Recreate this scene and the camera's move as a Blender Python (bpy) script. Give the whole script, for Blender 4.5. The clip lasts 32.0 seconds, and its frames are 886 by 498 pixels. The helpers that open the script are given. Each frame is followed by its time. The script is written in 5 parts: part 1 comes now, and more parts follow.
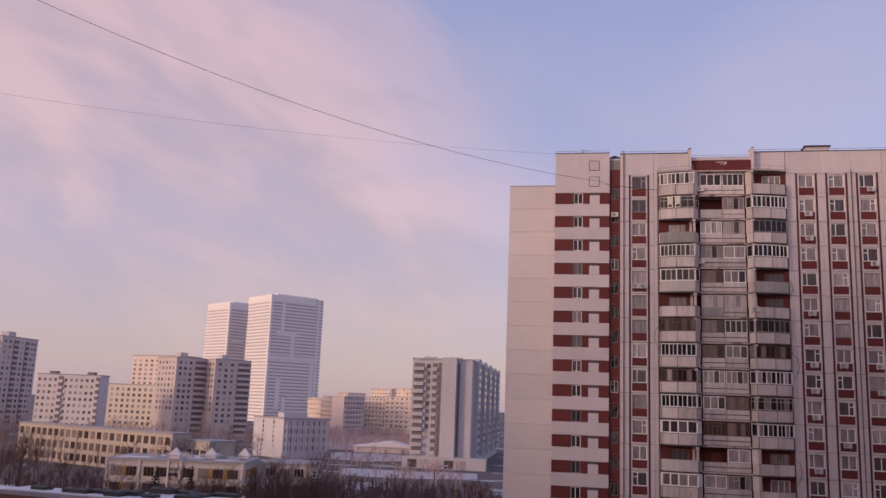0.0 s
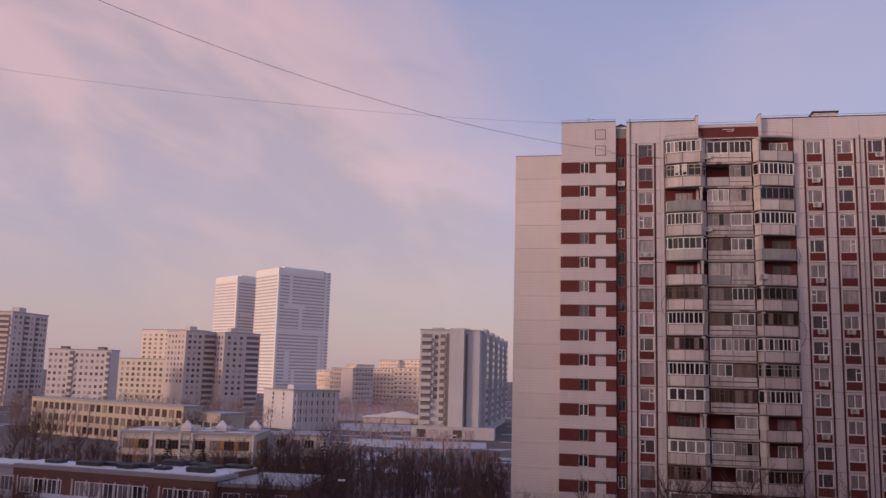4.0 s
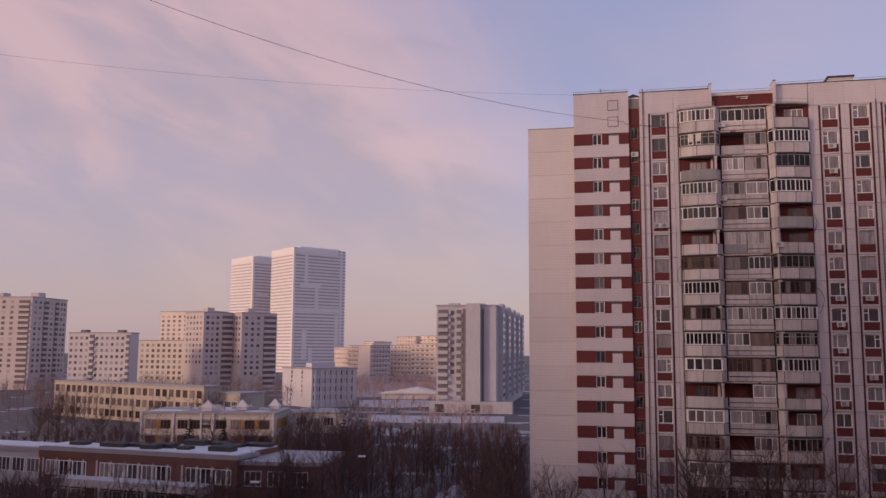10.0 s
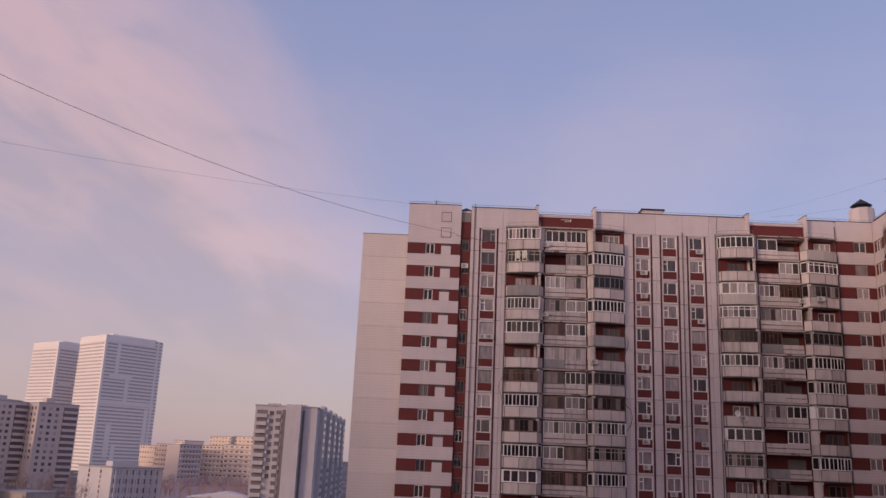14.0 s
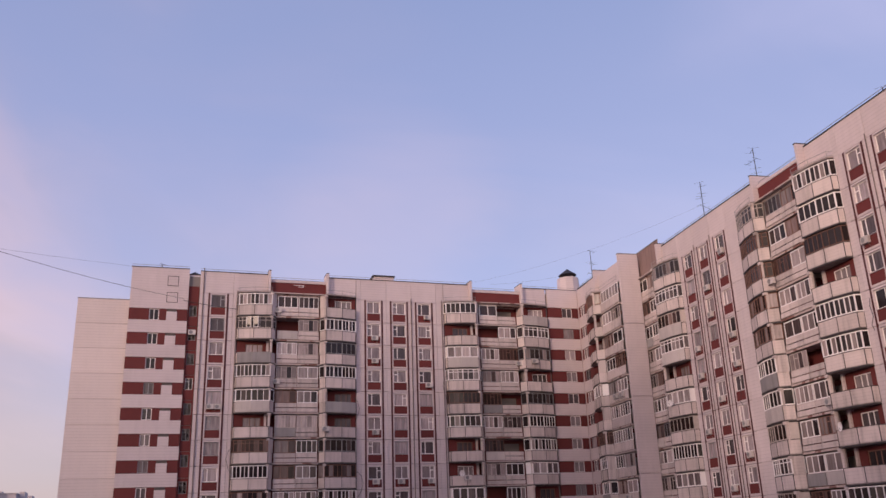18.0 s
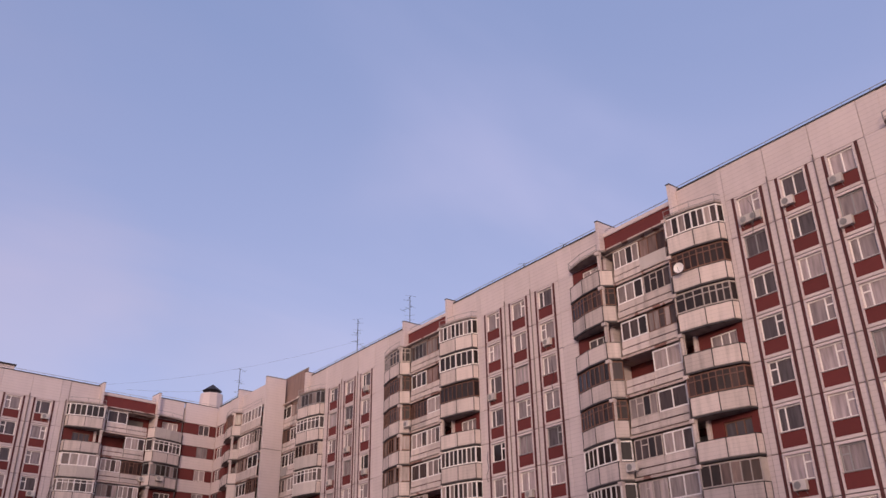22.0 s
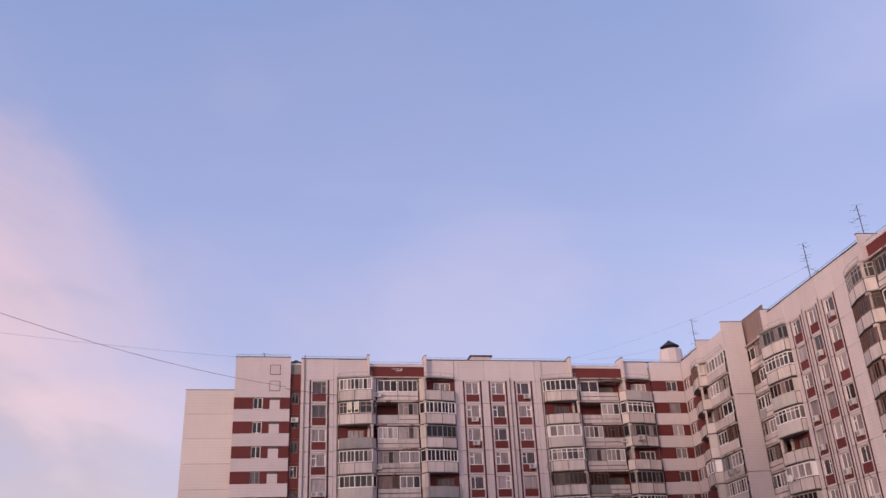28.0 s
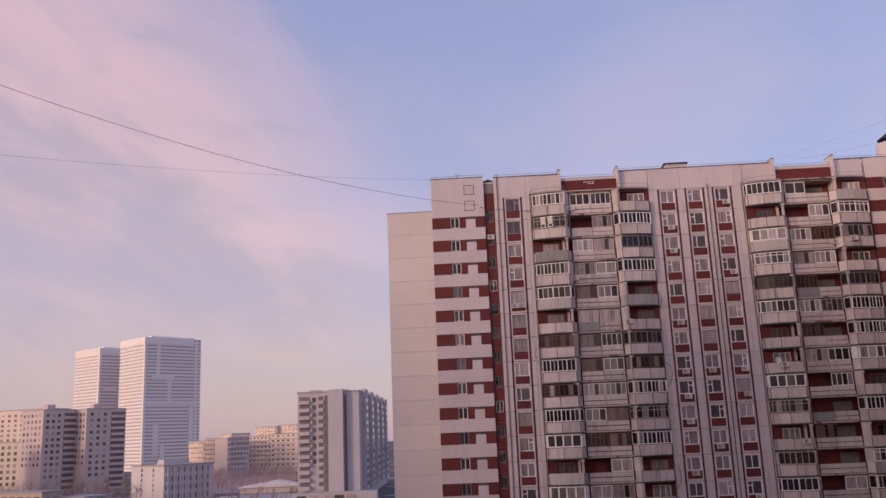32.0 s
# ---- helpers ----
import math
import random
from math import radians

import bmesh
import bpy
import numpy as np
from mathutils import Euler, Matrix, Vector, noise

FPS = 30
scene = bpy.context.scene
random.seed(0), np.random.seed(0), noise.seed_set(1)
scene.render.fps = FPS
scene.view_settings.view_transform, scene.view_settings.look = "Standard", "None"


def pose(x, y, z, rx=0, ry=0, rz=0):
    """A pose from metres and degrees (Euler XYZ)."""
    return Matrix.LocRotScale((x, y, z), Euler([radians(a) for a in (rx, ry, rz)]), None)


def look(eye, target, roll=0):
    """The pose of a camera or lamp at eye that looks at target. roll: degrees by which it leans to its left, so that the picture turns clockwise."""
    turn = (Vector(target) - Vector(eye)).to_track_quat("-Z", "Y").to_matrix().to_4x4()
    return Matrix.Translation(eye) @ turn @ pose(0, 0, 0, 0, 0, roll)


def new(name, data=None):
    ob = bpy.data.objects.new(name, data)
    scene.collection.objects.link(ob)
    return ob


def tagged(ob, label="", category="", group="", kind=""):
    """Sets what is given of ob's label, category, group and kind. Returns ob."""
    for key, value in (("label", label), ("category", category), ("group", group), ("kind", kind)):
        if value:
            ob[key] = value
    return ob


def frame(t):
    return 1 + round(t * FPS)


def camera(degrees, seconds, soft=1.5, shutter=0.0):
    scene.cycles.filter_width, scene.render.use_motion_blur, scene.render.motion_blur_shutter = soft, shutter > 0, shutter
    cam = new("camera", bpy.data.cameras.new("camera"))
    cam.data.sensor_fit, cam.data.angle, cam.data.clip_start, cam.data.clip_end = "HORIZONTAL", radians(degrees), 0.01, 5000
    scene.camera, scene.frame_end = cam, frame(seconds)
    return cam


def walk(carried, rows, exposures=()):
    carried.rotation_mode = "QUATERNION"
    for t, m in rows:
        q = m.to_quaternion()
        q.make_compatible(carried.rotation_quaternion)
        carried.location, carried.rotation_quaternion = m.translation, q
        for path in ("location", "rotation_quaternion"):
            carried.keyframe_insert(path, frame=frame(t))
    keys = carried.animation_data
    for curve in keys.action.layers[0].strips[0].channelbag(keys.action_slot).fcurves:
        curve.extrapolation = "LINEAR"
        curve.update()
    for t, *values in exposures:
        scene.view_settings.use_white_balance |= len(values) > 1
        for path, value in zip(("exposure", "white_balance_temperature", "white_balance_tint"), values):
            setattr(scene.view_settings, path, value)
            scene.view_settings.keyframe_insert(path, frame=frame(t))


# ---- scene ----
EYE = (0.0, 0.0, 21.2)
cam = camera(55.0, 32.0, soft=1.5)
# seconds, then tilt, lean and heading of the hand-held camera, which turns on the spot
ROWS = [
    (0.0, 100.43, -2.22, 10.42),
    (0.5, 100.52, -2.60, 9.58),
    (1.0, 100.06, -2.25, 10.54),
    (1.5, 99.91, -2.28, 10.70),
    (2.0, 100.03, -2.16, 10.81),
    (2.5, 100.01, -2.09, 10.35),
    (3.0, 99.83, -2.07, 10.60),
    (3.5, 98.90, -1.80, 10.89),
    (5.5, 97.97, -0.99, 10.97),
    (6.0, 96.82, -0.50, 11.52),
    (6.5, 96.72, -0.60, 11.17),
    (7.0, 96.36, -0.31, 11.44),
    (7.5, 95.39, 0.05, 11.32),
    (8.0, 96.41, -0.31, 11.35),
    (8.5, 96.27, -0.31, 11.50),
    (9.0, 96.34, -0.34, 11.70),
    (9.5, 97.25, -0.09, 12.30),
    (10.0, 96.83, -0.36, 12.09),
    (10.5, 96.73, -0.23, 12.17),
    (11.0, 97.89, -0.24, 10.72),
    (11.5, 98.97, -0.51, 7.90),
    (12.0, 100.38, -0.98, 5.66),
    (12.5, 102.18, -1.40, 4.53),
    (13.0, 104.09, -2.13, 1.57),
    (13.5, 103.98, -2.32, 0.86),
    (15.5, 105.04, -1.64, -5.17),
    (16.0, 106.10, -0.70, -7.59),
    (16.5, 107.53, -0.42, -10.61),
    (17.0, 107.95, 0.48, -12.11),
    (17.5, 108.28, 1.42, -15.03),
    (18.0, 108.49, 1.97, -17.12),
    (18.5, 107.59, 2.90, -17.69),
    (19.0, 104.70, 3.31, -21.34),
    (19.5, 107.31, 2.26, -26.89),
    (20.0, 107.51, 2.29, -28.67),
    (20.5, 111.13, 2.70, -33.46),
    (21.0, 111.93, 3.00, -34.67),
    (21.5, 114.15, 3.20, -36.97),
    (22.0, 116.07, 0.81, -41.73),
    (22.5, 117.91, 2.18, -45.70),
    (23.0, 120.12, 4.29, -50.10),
    (23.5, 121.92, 7.14, -50.97),
    (24.0, 124.41, 8.71, -48.84),
    (24.5, 125.82, 9.87, -47.18),
    (26.5, 114.97, 7.25, -27.76),
    (27.0, 113.38, 4.89, -19.88),
    (27.5, 112.87, 2.93, -12.92),
    (28.0, 114.06, 2.48, -10.16),
    (28.5, 114.43, 1.66, -6.95),
    (29.0, 112.64, 2.05, -5.42),
    (29.5, 108.68, 1.67, -3.28),
    (30.0, 105.50, 1.94, -2.57),
    (30.5, 103.63, 2.18, -1.34),
    (31.0, 103.13, 2.44, -0.12),
    (31.5, 102.62, 2.53, 1.64),
    (32.0, 102.29, 2.30, 3.07),
]
def sway(t):
    """The eye draws back a little while it looks straight up the wing."""
    back = max(0.0, min(1.0, (t - 23.0) / 1.0, (26.5 - t) / 2.0))
    return EYE[0], EYE[1] + 0.026 * (1 - back), EYE[2]


walk(cam, [(t, pose(*sway(t), rx, ry, rz)) for t, rx, ry, rz in ROWS],
     [(0.0, -0.24, 6850, 14), (1.0, -0.30, 6850, 14), (3.0, -0.38, 6900, 14), (6.0, -0.38, 7000, 15), (10.0, -0.42, 7000, 15), (11.0, -0.42, 6950, 14), (13.0, -0.41, 6850, 13), (16.0, -0.40, 6800, 13), (17.0, -0.28, 6700, 13), (18.0, -0.12, 6700, 13), (20.0, -0.08, 6800, 14),
      (21.0, -0.33, 6800, 13), (22.0, -0.15, 6750, 13), (23.0, -0.03, 6700, 13), (24.0, 0.0, 6700, 13), (27.0, 0.0, 6600, 11), (29.0, -0.03, 6600, 11), (30.0, -0.03, 6700, 11), (31.0, -0.08, 6750, 12), (32.0, -0.22, 6800, 13)])

# ---- world and sun ----
world = bpy.data.worlds.new("dawn_sky")
scene.world = world
world.use_nodes = True
wn, wl = world.node_tree.nodes, world.node_tree.links
wn.clear()


def wnode(kind, **values):
    n = wn.new(kind)
    for k, v in values.items():
        n.inputs[k].default_value = v
    return n


def wmath(op, a, b=None):
    n = wn.new("ShaderNodeMath")
    n.operation = op
    for i, v in enumerate((a, b)):
        if v is None:
            continue
        if isinstance(v, (int, float)):
            n.inputs[i].default_value = v
        else:
            wl.new(v, n.inputs[i])
    return n.outputs[0]


def wmix(fac, a, b):
    n = wn.new("ShaderNodeMix")
    n.data_type = "RGBA"
    for s, v in ((n.inputs[0], fac), (n.inputs[6], a), (n.inputs[7], b)):
        if isinstance(v, (tuple, float, int)):
            s.default_value = v
        else:
            wl.new(v, s)
    return n.outputs[2]


def wramp(value, lo, hi):
    n = wn.new("ShaderNodeMapRange")
    n.interpolation_type = "SMOOTHSTEP"
    wl.new(value, n.inputs[0])
    n.inputs[1].default_value, n.inputs[2].default_value = lo, hi
    return n.outputs[0]


SUN_AZ, SUN_EL = -130.0, 9.5
sky = wn.new("ShaderNodeTexSky")
sky.sky_type, sky.sun_disc = "NISHITA", False
sky.sun_elevation, sky.sun_rotation = radians(SUN_EL), radians(SUN_AZ)
coord = wn.new("ShaderNodeTexCoord")
sep = wn.new("ShaderNodeSeparateXYZ")
wl.new(coord.outputs["Generated"], sep.inputs[0])
dx, dy, dz = sep.outputs
# clouds lie in a flat layer far overhead
flat = wn.new("ShaderNodeCombineXYZ")
up = wmath("ADD", wmath("MAXIMUM", dz, 0.0), 0.16)
wl.new(wmath("DIVIDE", dx, up), flat.inputs[0])
wl.new(wmath("DIVIDE", dy, up), flat.inputs[1])
big = wnode("ShaderNodeTexNoise", Scale=0.55, Detail=3.0, Roughness=0.45, Distortion=0.5)
wl.new(flat.outputs[0], big.inputs["Vector"])
fine = wnode("ShaderNodeTexNoise", Scale=1.1, Detail=4.0, Roughness=0.5, Distortion=0.7)
drawn = wn.new("ShaderNodeMapping")
drawn.inputs["Rotation"].default_value = (0, 0, radians(-28))
drawn.inputs["Scale"].default_value = (0.7, 1.25, 1.0)
wl.new(flat.outputs[0], drawn.inputs["Vector"])
wl.new(drawn.outputs[0], fine.inputs["Vector"])
# a torn pink bank slopes down through the west (left); the east is open
line = wmath("SUBTRACT", dz, wmath("ADD", wmath("MULTIPLY", dx, -0.46), 0.145))
along = wmath("SUBTRACT", dx, wmath("MULTIPLY", dz, 0.46))
grainy = wn.new("ShaderNodeCombineXYZ")
wl.new(wmath("MULTIPLY", along, 1.6), grainy.inputs[0])
wl.new(wmath("MULTIPLY", line, 3.0), grainy.inputs[1])
torn = wnode("ShaderNodeTexNoise", Scale=1.9, Detail=4.0, Roughness=0.46, Distortion=0.8)
wl.new(grainy.outputs[0], torn.inputs["Vector"])
shred = wnode("ShaderNodeTexNoise", Scale=4.3, Detail=5.0, Roughness=0.5, Distortion=0.9)
wl.new(grainy.outputs[0], shred.inputs["Vector"])
bank = wmath("SUBTRACT", 1.0, wmath("MAXIMUM", wmath("MULTIPLY", line, 4.0), wmath("MULTIPLY", line, -1.5)))
bank = wmath("ADD", bank, wmath("MULTIPLY", wmath("SUBTRACT", torn.outputs[0], 0.5), 1.6))
bank = wmath("ADD", bank, wmath("MULTIPLY", wmath("SUBTRACT", shred.outputs[0], 0.5), 0.45))
west = wmath("SUBTRACT", 1.0, wramp(wmath("ADD", dx, wmath("MULTIPLY", wmath("SUBTRACT", shred.outputs[0], 0.5), 0.18)), -0.36, 0.05))
cloud = wmath("MULTIPLY", wramp(bank, -0.30, 1.05), west)
puff = wmath("ADD", wmath("MULTIPLY", big.outputs[0], 0.65), wmath("MULTIPLY", fine.outputs[0], 0.35))
wisps = wmath("MULTIPLY", wramp(puff, 0.44, 0.64), 0.30)
cloud = wmath("MINIMUM", wmath("ADD", cloud, wisps), 1.0)
high = wramp(dz, 0.05, 0.88)
blue = wmix(high, (0.44, 0.46, 0.79, 1), (0.222, 0.310, 0.605, 1))
tone = wmix(wramp(wmath("ADD", wmath("MULTIPLY", torn.outputs[0], 0.6), wmath("MULTIPLY", shred.outputs[0], 0.4)), 0.38, 0.60), (0.58, 0.45, 0.555, 1), (0.80, 0.56, 0.635, 1))
col = wmix(cloud, blue, tone)
haze = wmath("SUBTRACT", 1.0, wramp(wmath("ADD", dz, wmath("MULTIPLY", wmath("SUBTRACT", torn.outputs[0], 0.5), 0.09)), 0.02, 0.25))
col = wmix(wmath("MULTIPLY", haze, 0.88), col, (0.535, 0.405, 0.495, 1))
veil = wmath("MULTIPLY", wramp(dx, 0.22, 0.66), wmath("ADD", wmath("MULTIPLY", wramp(fine.outputs[0], 0.36, 0.66), 0.85), 0.12))
col = wmix(wmath("MULTIPLY", veil, 0.65), col, (0.50, 0.51, 0.83, 1))
# a faint puff of cloud over the long block
puff_to = wmath("ADD", wmath("ADD", wmath("MULTIPLY", dx, 0.228), wmath("MULTIPLY", dy, 0.899)), wmath("MULTIPLY", dz, 0.374))
puff_soft = wmath("ADD", puff_to, wmath("MULTIPLY", wmath("SUBTRACT", fine.outputs[0], 0.5), 0.030))
col = wmix(wmath("MULTIPLY", wramp(puff_soft, 0.986, 1.003), 0.34), col, (0.64, 0.54, 0.76, 1))
# the sky is brightest round the rising sun, behind the camera
sunward = wmath("ADD", wmath("MULTIPLY", dx, math.sin(radians(SUN_AZ))), wmath("MULTIPLY", dy, math.cos(radians(SUN_AZ))))
glow = wmath("MULTIPLY", wramp(sunward, 0.2, 1.0), wmath("SUBTRACT", 1.0, wramp(dz, 0.12, 0.62)))
col = wmix(glow, col, (2.05, 1.48, 1.35, 1))
back1 = wn.new("ShaderNodeBackground")
wl.new(sky.outputs[0], back1.inputs[0])
back1.inputs[1].default_value = 0.05
back2 = wn.new("ShaderNodeBackground")
wl.new(col, back2.inputs[0])
back2.inputs[1].default_value = 0.9
both = wn.new("ShaderNodeAddShader")
wl.new(back1.outputs[0], both.inputs[0])
wl.new(back2.outputs[0], both.inputs[1])
wl.new(both.outputs[0], wn.new("ShaderNodeOutputWorld").inputs[0])

lamp = bpy.data.lights.new("sun", "SUN")
lamp.energy, lamp.angle, lamp.color = 1.5, radians(7), (1.0, 0.74, 0.58)
sun = new("sun", lamp)
sun.matrix_world = look((0, 0, 0), (-math.sin(radians(SUN_AZ)) * math.cos(radians(SUN_EL)), -math.cos(radians(SUN_AZ)) * math.cos(radians(SUN_EL)), -math.sin(radians(SUN_EL))))


# ---- materials ----
def material(name, colour, rough=0.8, vary=0.15, scale=1.5, streak=0.0, lines=0.0, each=0.06, bump=0.2, metal=0.0, second=None, stretch=(1, 1, 1)):
    """A surface with grain and stains at two scales; streak: rain marks that run down; lines: courses of facing tiles a metre; each: how far pieces differ."""
    m = bpy.data.materials.new(name)
    m.use_nodes = True
    nodes, links = m.node_tree.nodes, m.node_tree.links
    shader = nodes["Principled BSDF"]
    shader.inputs["Roughness"].default_value, shader.inputs["Metallic"].default_value = rough, metal
    where = nodes.new("ShaderNodeNewGeometry").outputs["Position"]
    info = nodes.new("ShaderNodeObjectInfo").outputs["Random"]

    def noisy(s, detail, vec):
        n = nodes.new("ShaderNodeTexNoise")
        n.inputs["Scale"].default_value, n.inputs["Detail"].default_value = s, detail
        links.new(vec, n.inputs["Vector"])
        return n.outputs[0]

    def calc(op, a, b):
        n = nodes.new("ShaderNodeMath")
        n.operation = op
        for i, v in enumerate((a, b)):
            if isinstance(v, (int, float)):
                n.inputs[i].default_value = v
            else:
                links.new(v, n.inputs[i])
        return n.outputs[0]

    vec = where
    if stretch != (1, 1, 1):
        mp = nodes.new("ShaderNodeMapping")
        mp.inputs["Scale"].default_value = stretch
        links.new(where, mp.inputs["Vector"])
        vec = mp.outputs[0]
    coarse, grain = noisy(scale, 4, vec), noisy(scale * 14, 3, vec)
    value = calc("ADD", calc("MULTIPLY", calc("SUBTRACT", coarse, 0.5), vary * 2), calc("MULTIPLY", calc("SUBTRACT", grain, 0.5), vary))
    value = calc("ADD", value, calc("MULTIPLY", calc("SUBTRACT", info, 0.5), each * 2))
    if streak:
        mp = nodes.new("ShaderNodeMapping")
        mp.inputs["Scale"].default_value = (1.7, 1.7, 0.16)
        links.new(where, mp.inputs["Vector"])
        value = calc("ADD", value, calc("MULTIPLY", calc("MINIMUM", calc("SUBTRACT", noisy(1.3, 5, mp.outputs[0]), 0.5), 0.02), streak * 4))
    height = grain
    if lines:
        z = nodes.new("ShaderNodeSeparateXYZ")
        links.new(where, z.inputs[0])
        course = calc("LESS_THAN", calc("FRACT", calc("MULTIPLY", z.outputs[2], lines), 0.0), 0.12)
        value = calc("SUBTRACT", value, calc("MULTIPLY", course, 0.15))
        height = calc("SUBTRACT", grain, course)
    factor = calc("MAXIMUM", calc("ADD", value, 1.0), 0.15)
    mix = nodes.new("ShaderNodeVectorMath")
    mix.operation = "SCALE"
    if second:
        two = nodes.new("ShaderNodeMix")
        two.data_type = "RGBA"
        links.new(calc("MULTIPLY", calc("GREATER_THAN", noisy(scale * 0.6, 5, vec), 0.60), 1.0), two.inputs[0])
        two.inputs[6].default_value, two.inputs[7].default_value = (*colour, 1), (*second, 1)
        links.new(two.outputs[2], mix.inputs[0])
    else:
        mix.inputs[0].default_value = colour
    links.new(factor, mix.inputs["Scale"])
    links.new(mix.outputs[0], shader.inputs["Base Color"])
    if bump:
        b = nodes.new("ShaderNodeBump")
        b.inputs["Strength"].default_value, b.inputs["Distance"].default_value = bump, 0.02
        links.new(height, b.inputs["Height"])
        links.new(b.outputs[0], shader.inputs["Normal"])
    return m


def glass(name, dark, curtain, share, rough=0.06, dim=None, single=0.45):
    """Panes before dim rooms; a share of them has curtains drawn close behind."""
    m = bpy.data.materials.new(name)
    m.use_nodes = True
    nodes, links = m.node_tree.nodes, m.node_tree.links
    shader = nodes["Principled BSDF"]
    shader.inputs["Roughness"].default_value = rough
    shader.inputs["IOR"].default_value = 1.5
    shader.inputs["Specular IOR Level"].default_value = 0.32
    info = nodes.new("ShaderNodeObjectInfo").outputs["Random"]
    ramp = nodes.new("ShaderNodeValToRGB")
    ramp.color_ramp.interpolation = "CONSTANT"
    e = ramp.color_ramp.elements
    e[0].color = (*dark, 1)
    e[1].position, e[1].color = 1 - share, (*curtain, 1)
    half = e.new(max(0.05, 1 - share * 1.6))
    half.color = (*(dim or [(a * 2 + b) / 3 for a, b in zip(dark, curtain)]), 1)
    bright = e.new(1 - share * 0.35)
    bright.color = (*[min(1, c * 1.6) for c in curtain], 1)
    island = nodes.new("ShaderNodeNewGeometry").outputs["Random Per Island"]
    pick = nodes.new("ShaderNodeMix")
    pick.inputs[0].default_value = single
    links.new(info, pick.inputs[2])
    links.new(island, pick.inputs[3])
    spread = nodes.new("ShaderNodeMapRange")
    spread.inputs[1].default_value, spread.inputs[2].default_value = 0.12, 0.88
    links.new(pick.outputs[0], spread.inputs[0])
    links.new(spread.outputs[0], ramp.inputs[0])
    wave = nodes.new("ShaderNodeTexNoise")
    mp = nodes.new("ShaderNodeMapping")
    mp.inputs["Scale"].default_value = (5, 5, 0.7)
    links.new(nodes.new("ShaderNodeNewGeometry").outputs["Position"], mp.inputs["Vector"])
    links.new(mp.outputs[0], wave.inputs["Vector"])
    wave.inputs["Scale"].default_value = 0.8
    rng = nodes.new("ShaderNodeMapRange")
    links.new(wave.outputs[0], rng.inputs[0])
    rng.inputs[1].default_value, rng.inputs[2].default_value, rng.inputs[3].default_value, rng.inputs[4].default_value = 0.3, 0.7, 0.65, 1.20
    sc = nodes.new("ShaderNodeVectorMath")
    sc.operation = "SCALE"
    links.new(ramp.outputs[0], sc.inputs[0])
    links.new(rng.outputs[0], sc.inputs["Scale"])
    links.new(sc.outputs[0], shader.inputs["Base Color"])
    return m


PANEL = material("facing_tile_panel", (0.635, 0.545, 0.55), 0.75, 0.10, 0.5, streak=0.05, lines=3.2, each=0.05)
BLANK = material("cream_tile_panel", (0.74, 0.635, 0.60), 0.75, 0.06, 0.4, streak=0.03, lines=3.2, each=0.04)
PARAPET = material("balcony_panel", (0.60, 0.51, 0.49), 0.8, 0.14, 0.8, streak=0.30, lines=4.0, each=0.14)
STRIPRED = material("weathered_maroon_strip", (0.085, 0.026, 0.027), 0.85, 0.25, 1.0)
RED = material("dark_red_paint", (0.135, 0.024, 0.023), 0.8, 0.18, 0.8, each=0.10)
JOINT = material("joint_sealant", (0.10, 0.085, 0.08), 0.9, 0.2, 1.0)
CORE = material("raw_concrete", (0.22, 0.20, 0.19), 0.9, 0.2, 0.7)
SLAB = material("stained_slab_edge", (0.29, 0.245, 0.23), 0.9, 0.25, 1.2, streak=0.5)
FLAKED = material("flaking_whitewash", (0.48, 0.39, 0.365), 0.9, 0.25, 1.5, second=(0.22, 0.12, 0.10))
DARK = material("tarred_metal", (0.035, 0.03, 0.032), 0.6, 0.3, 2.0)
PVC = material("white_plastic_frame", (0.88, 0.83, 0.82), 0.45, 0.05, 2.0, each=0.06)
WOOD = material("brown_wooden_frame", (0.19, 0.095, 0.07), 0.7, 0.25, 3.0, each=0.2)
GREY = material("grey_painted_steel", (0.28, 0.27, 0.28), 0.55, 0.15, 2.0, each=0.1)
YELLOWPANEL = material("ochre_panel", (0.45, 0.22, 0.06), 0.7, 0.1, 2.0)
PANE = glass("window_pane", (0.030, 0.025, 0.029), (0.27, 0.225, 0.235), 0.40, dim=(0.095, 0.078, 0.086))
STAIRGLASS = glass("stair_window_pane", (0.022, 0.019, 0.022), (0.12, 0.10, 0.10), 0.2)
LOGPANE = glass("balcony_glazing_pane", (0.024, 0.017, 0.018), (0.24, 0.195, 0.19), 0.25, 0.10, (0.070, 0.050, 0.050), 0.62)
BROWNPANE = glass("old_glazing_pane", (0.026, 0.014, 0.013), (0.15, 0.10, 0.09), 0.24, 0.14, (0.06, 0.032, 0.028), 0.62)
CURTAINED = glass("curtained_glazing_pane", (0.055, 0.042, 0.044), (0.31, 0.26, 0.255), 0.42, 0.12, (0.14, 0.11, 0.11), 0.62)
OLDWHITE = material("old_white_paint", (0.50, 0.43, 0.40), 0.7, 0.22, 3.0, each=0.15)
SIDING = material("ribbed_siding", (0.55, 0.49, 0.47), 0.6, 0.10, 1.0, streak=0.2, lines=9.0, each=0.2)
GREYBOARD = material("grey_cement_board", (0.30, 0.28, 0.28), 0.85, 0.15, 1.0, streak=0.2, each=0.2)
# brown stands for the shaded dark red frieze; rain streaks run over it
SHADEBROWN = material("shaded_stained_render", (0.26, 0.175, 0.16), 0.85, 0.2, 0.8, streak=0.3)
PIPE = material("rusty_pipe", (0.17, 0.13, 0.125), 0.5, 0.15, 2.0, metal=0.3)
SNOW = material("snow", (0.72, 0.68, 0.71), 0.7, 0.06, 0.7, bump=0.5)
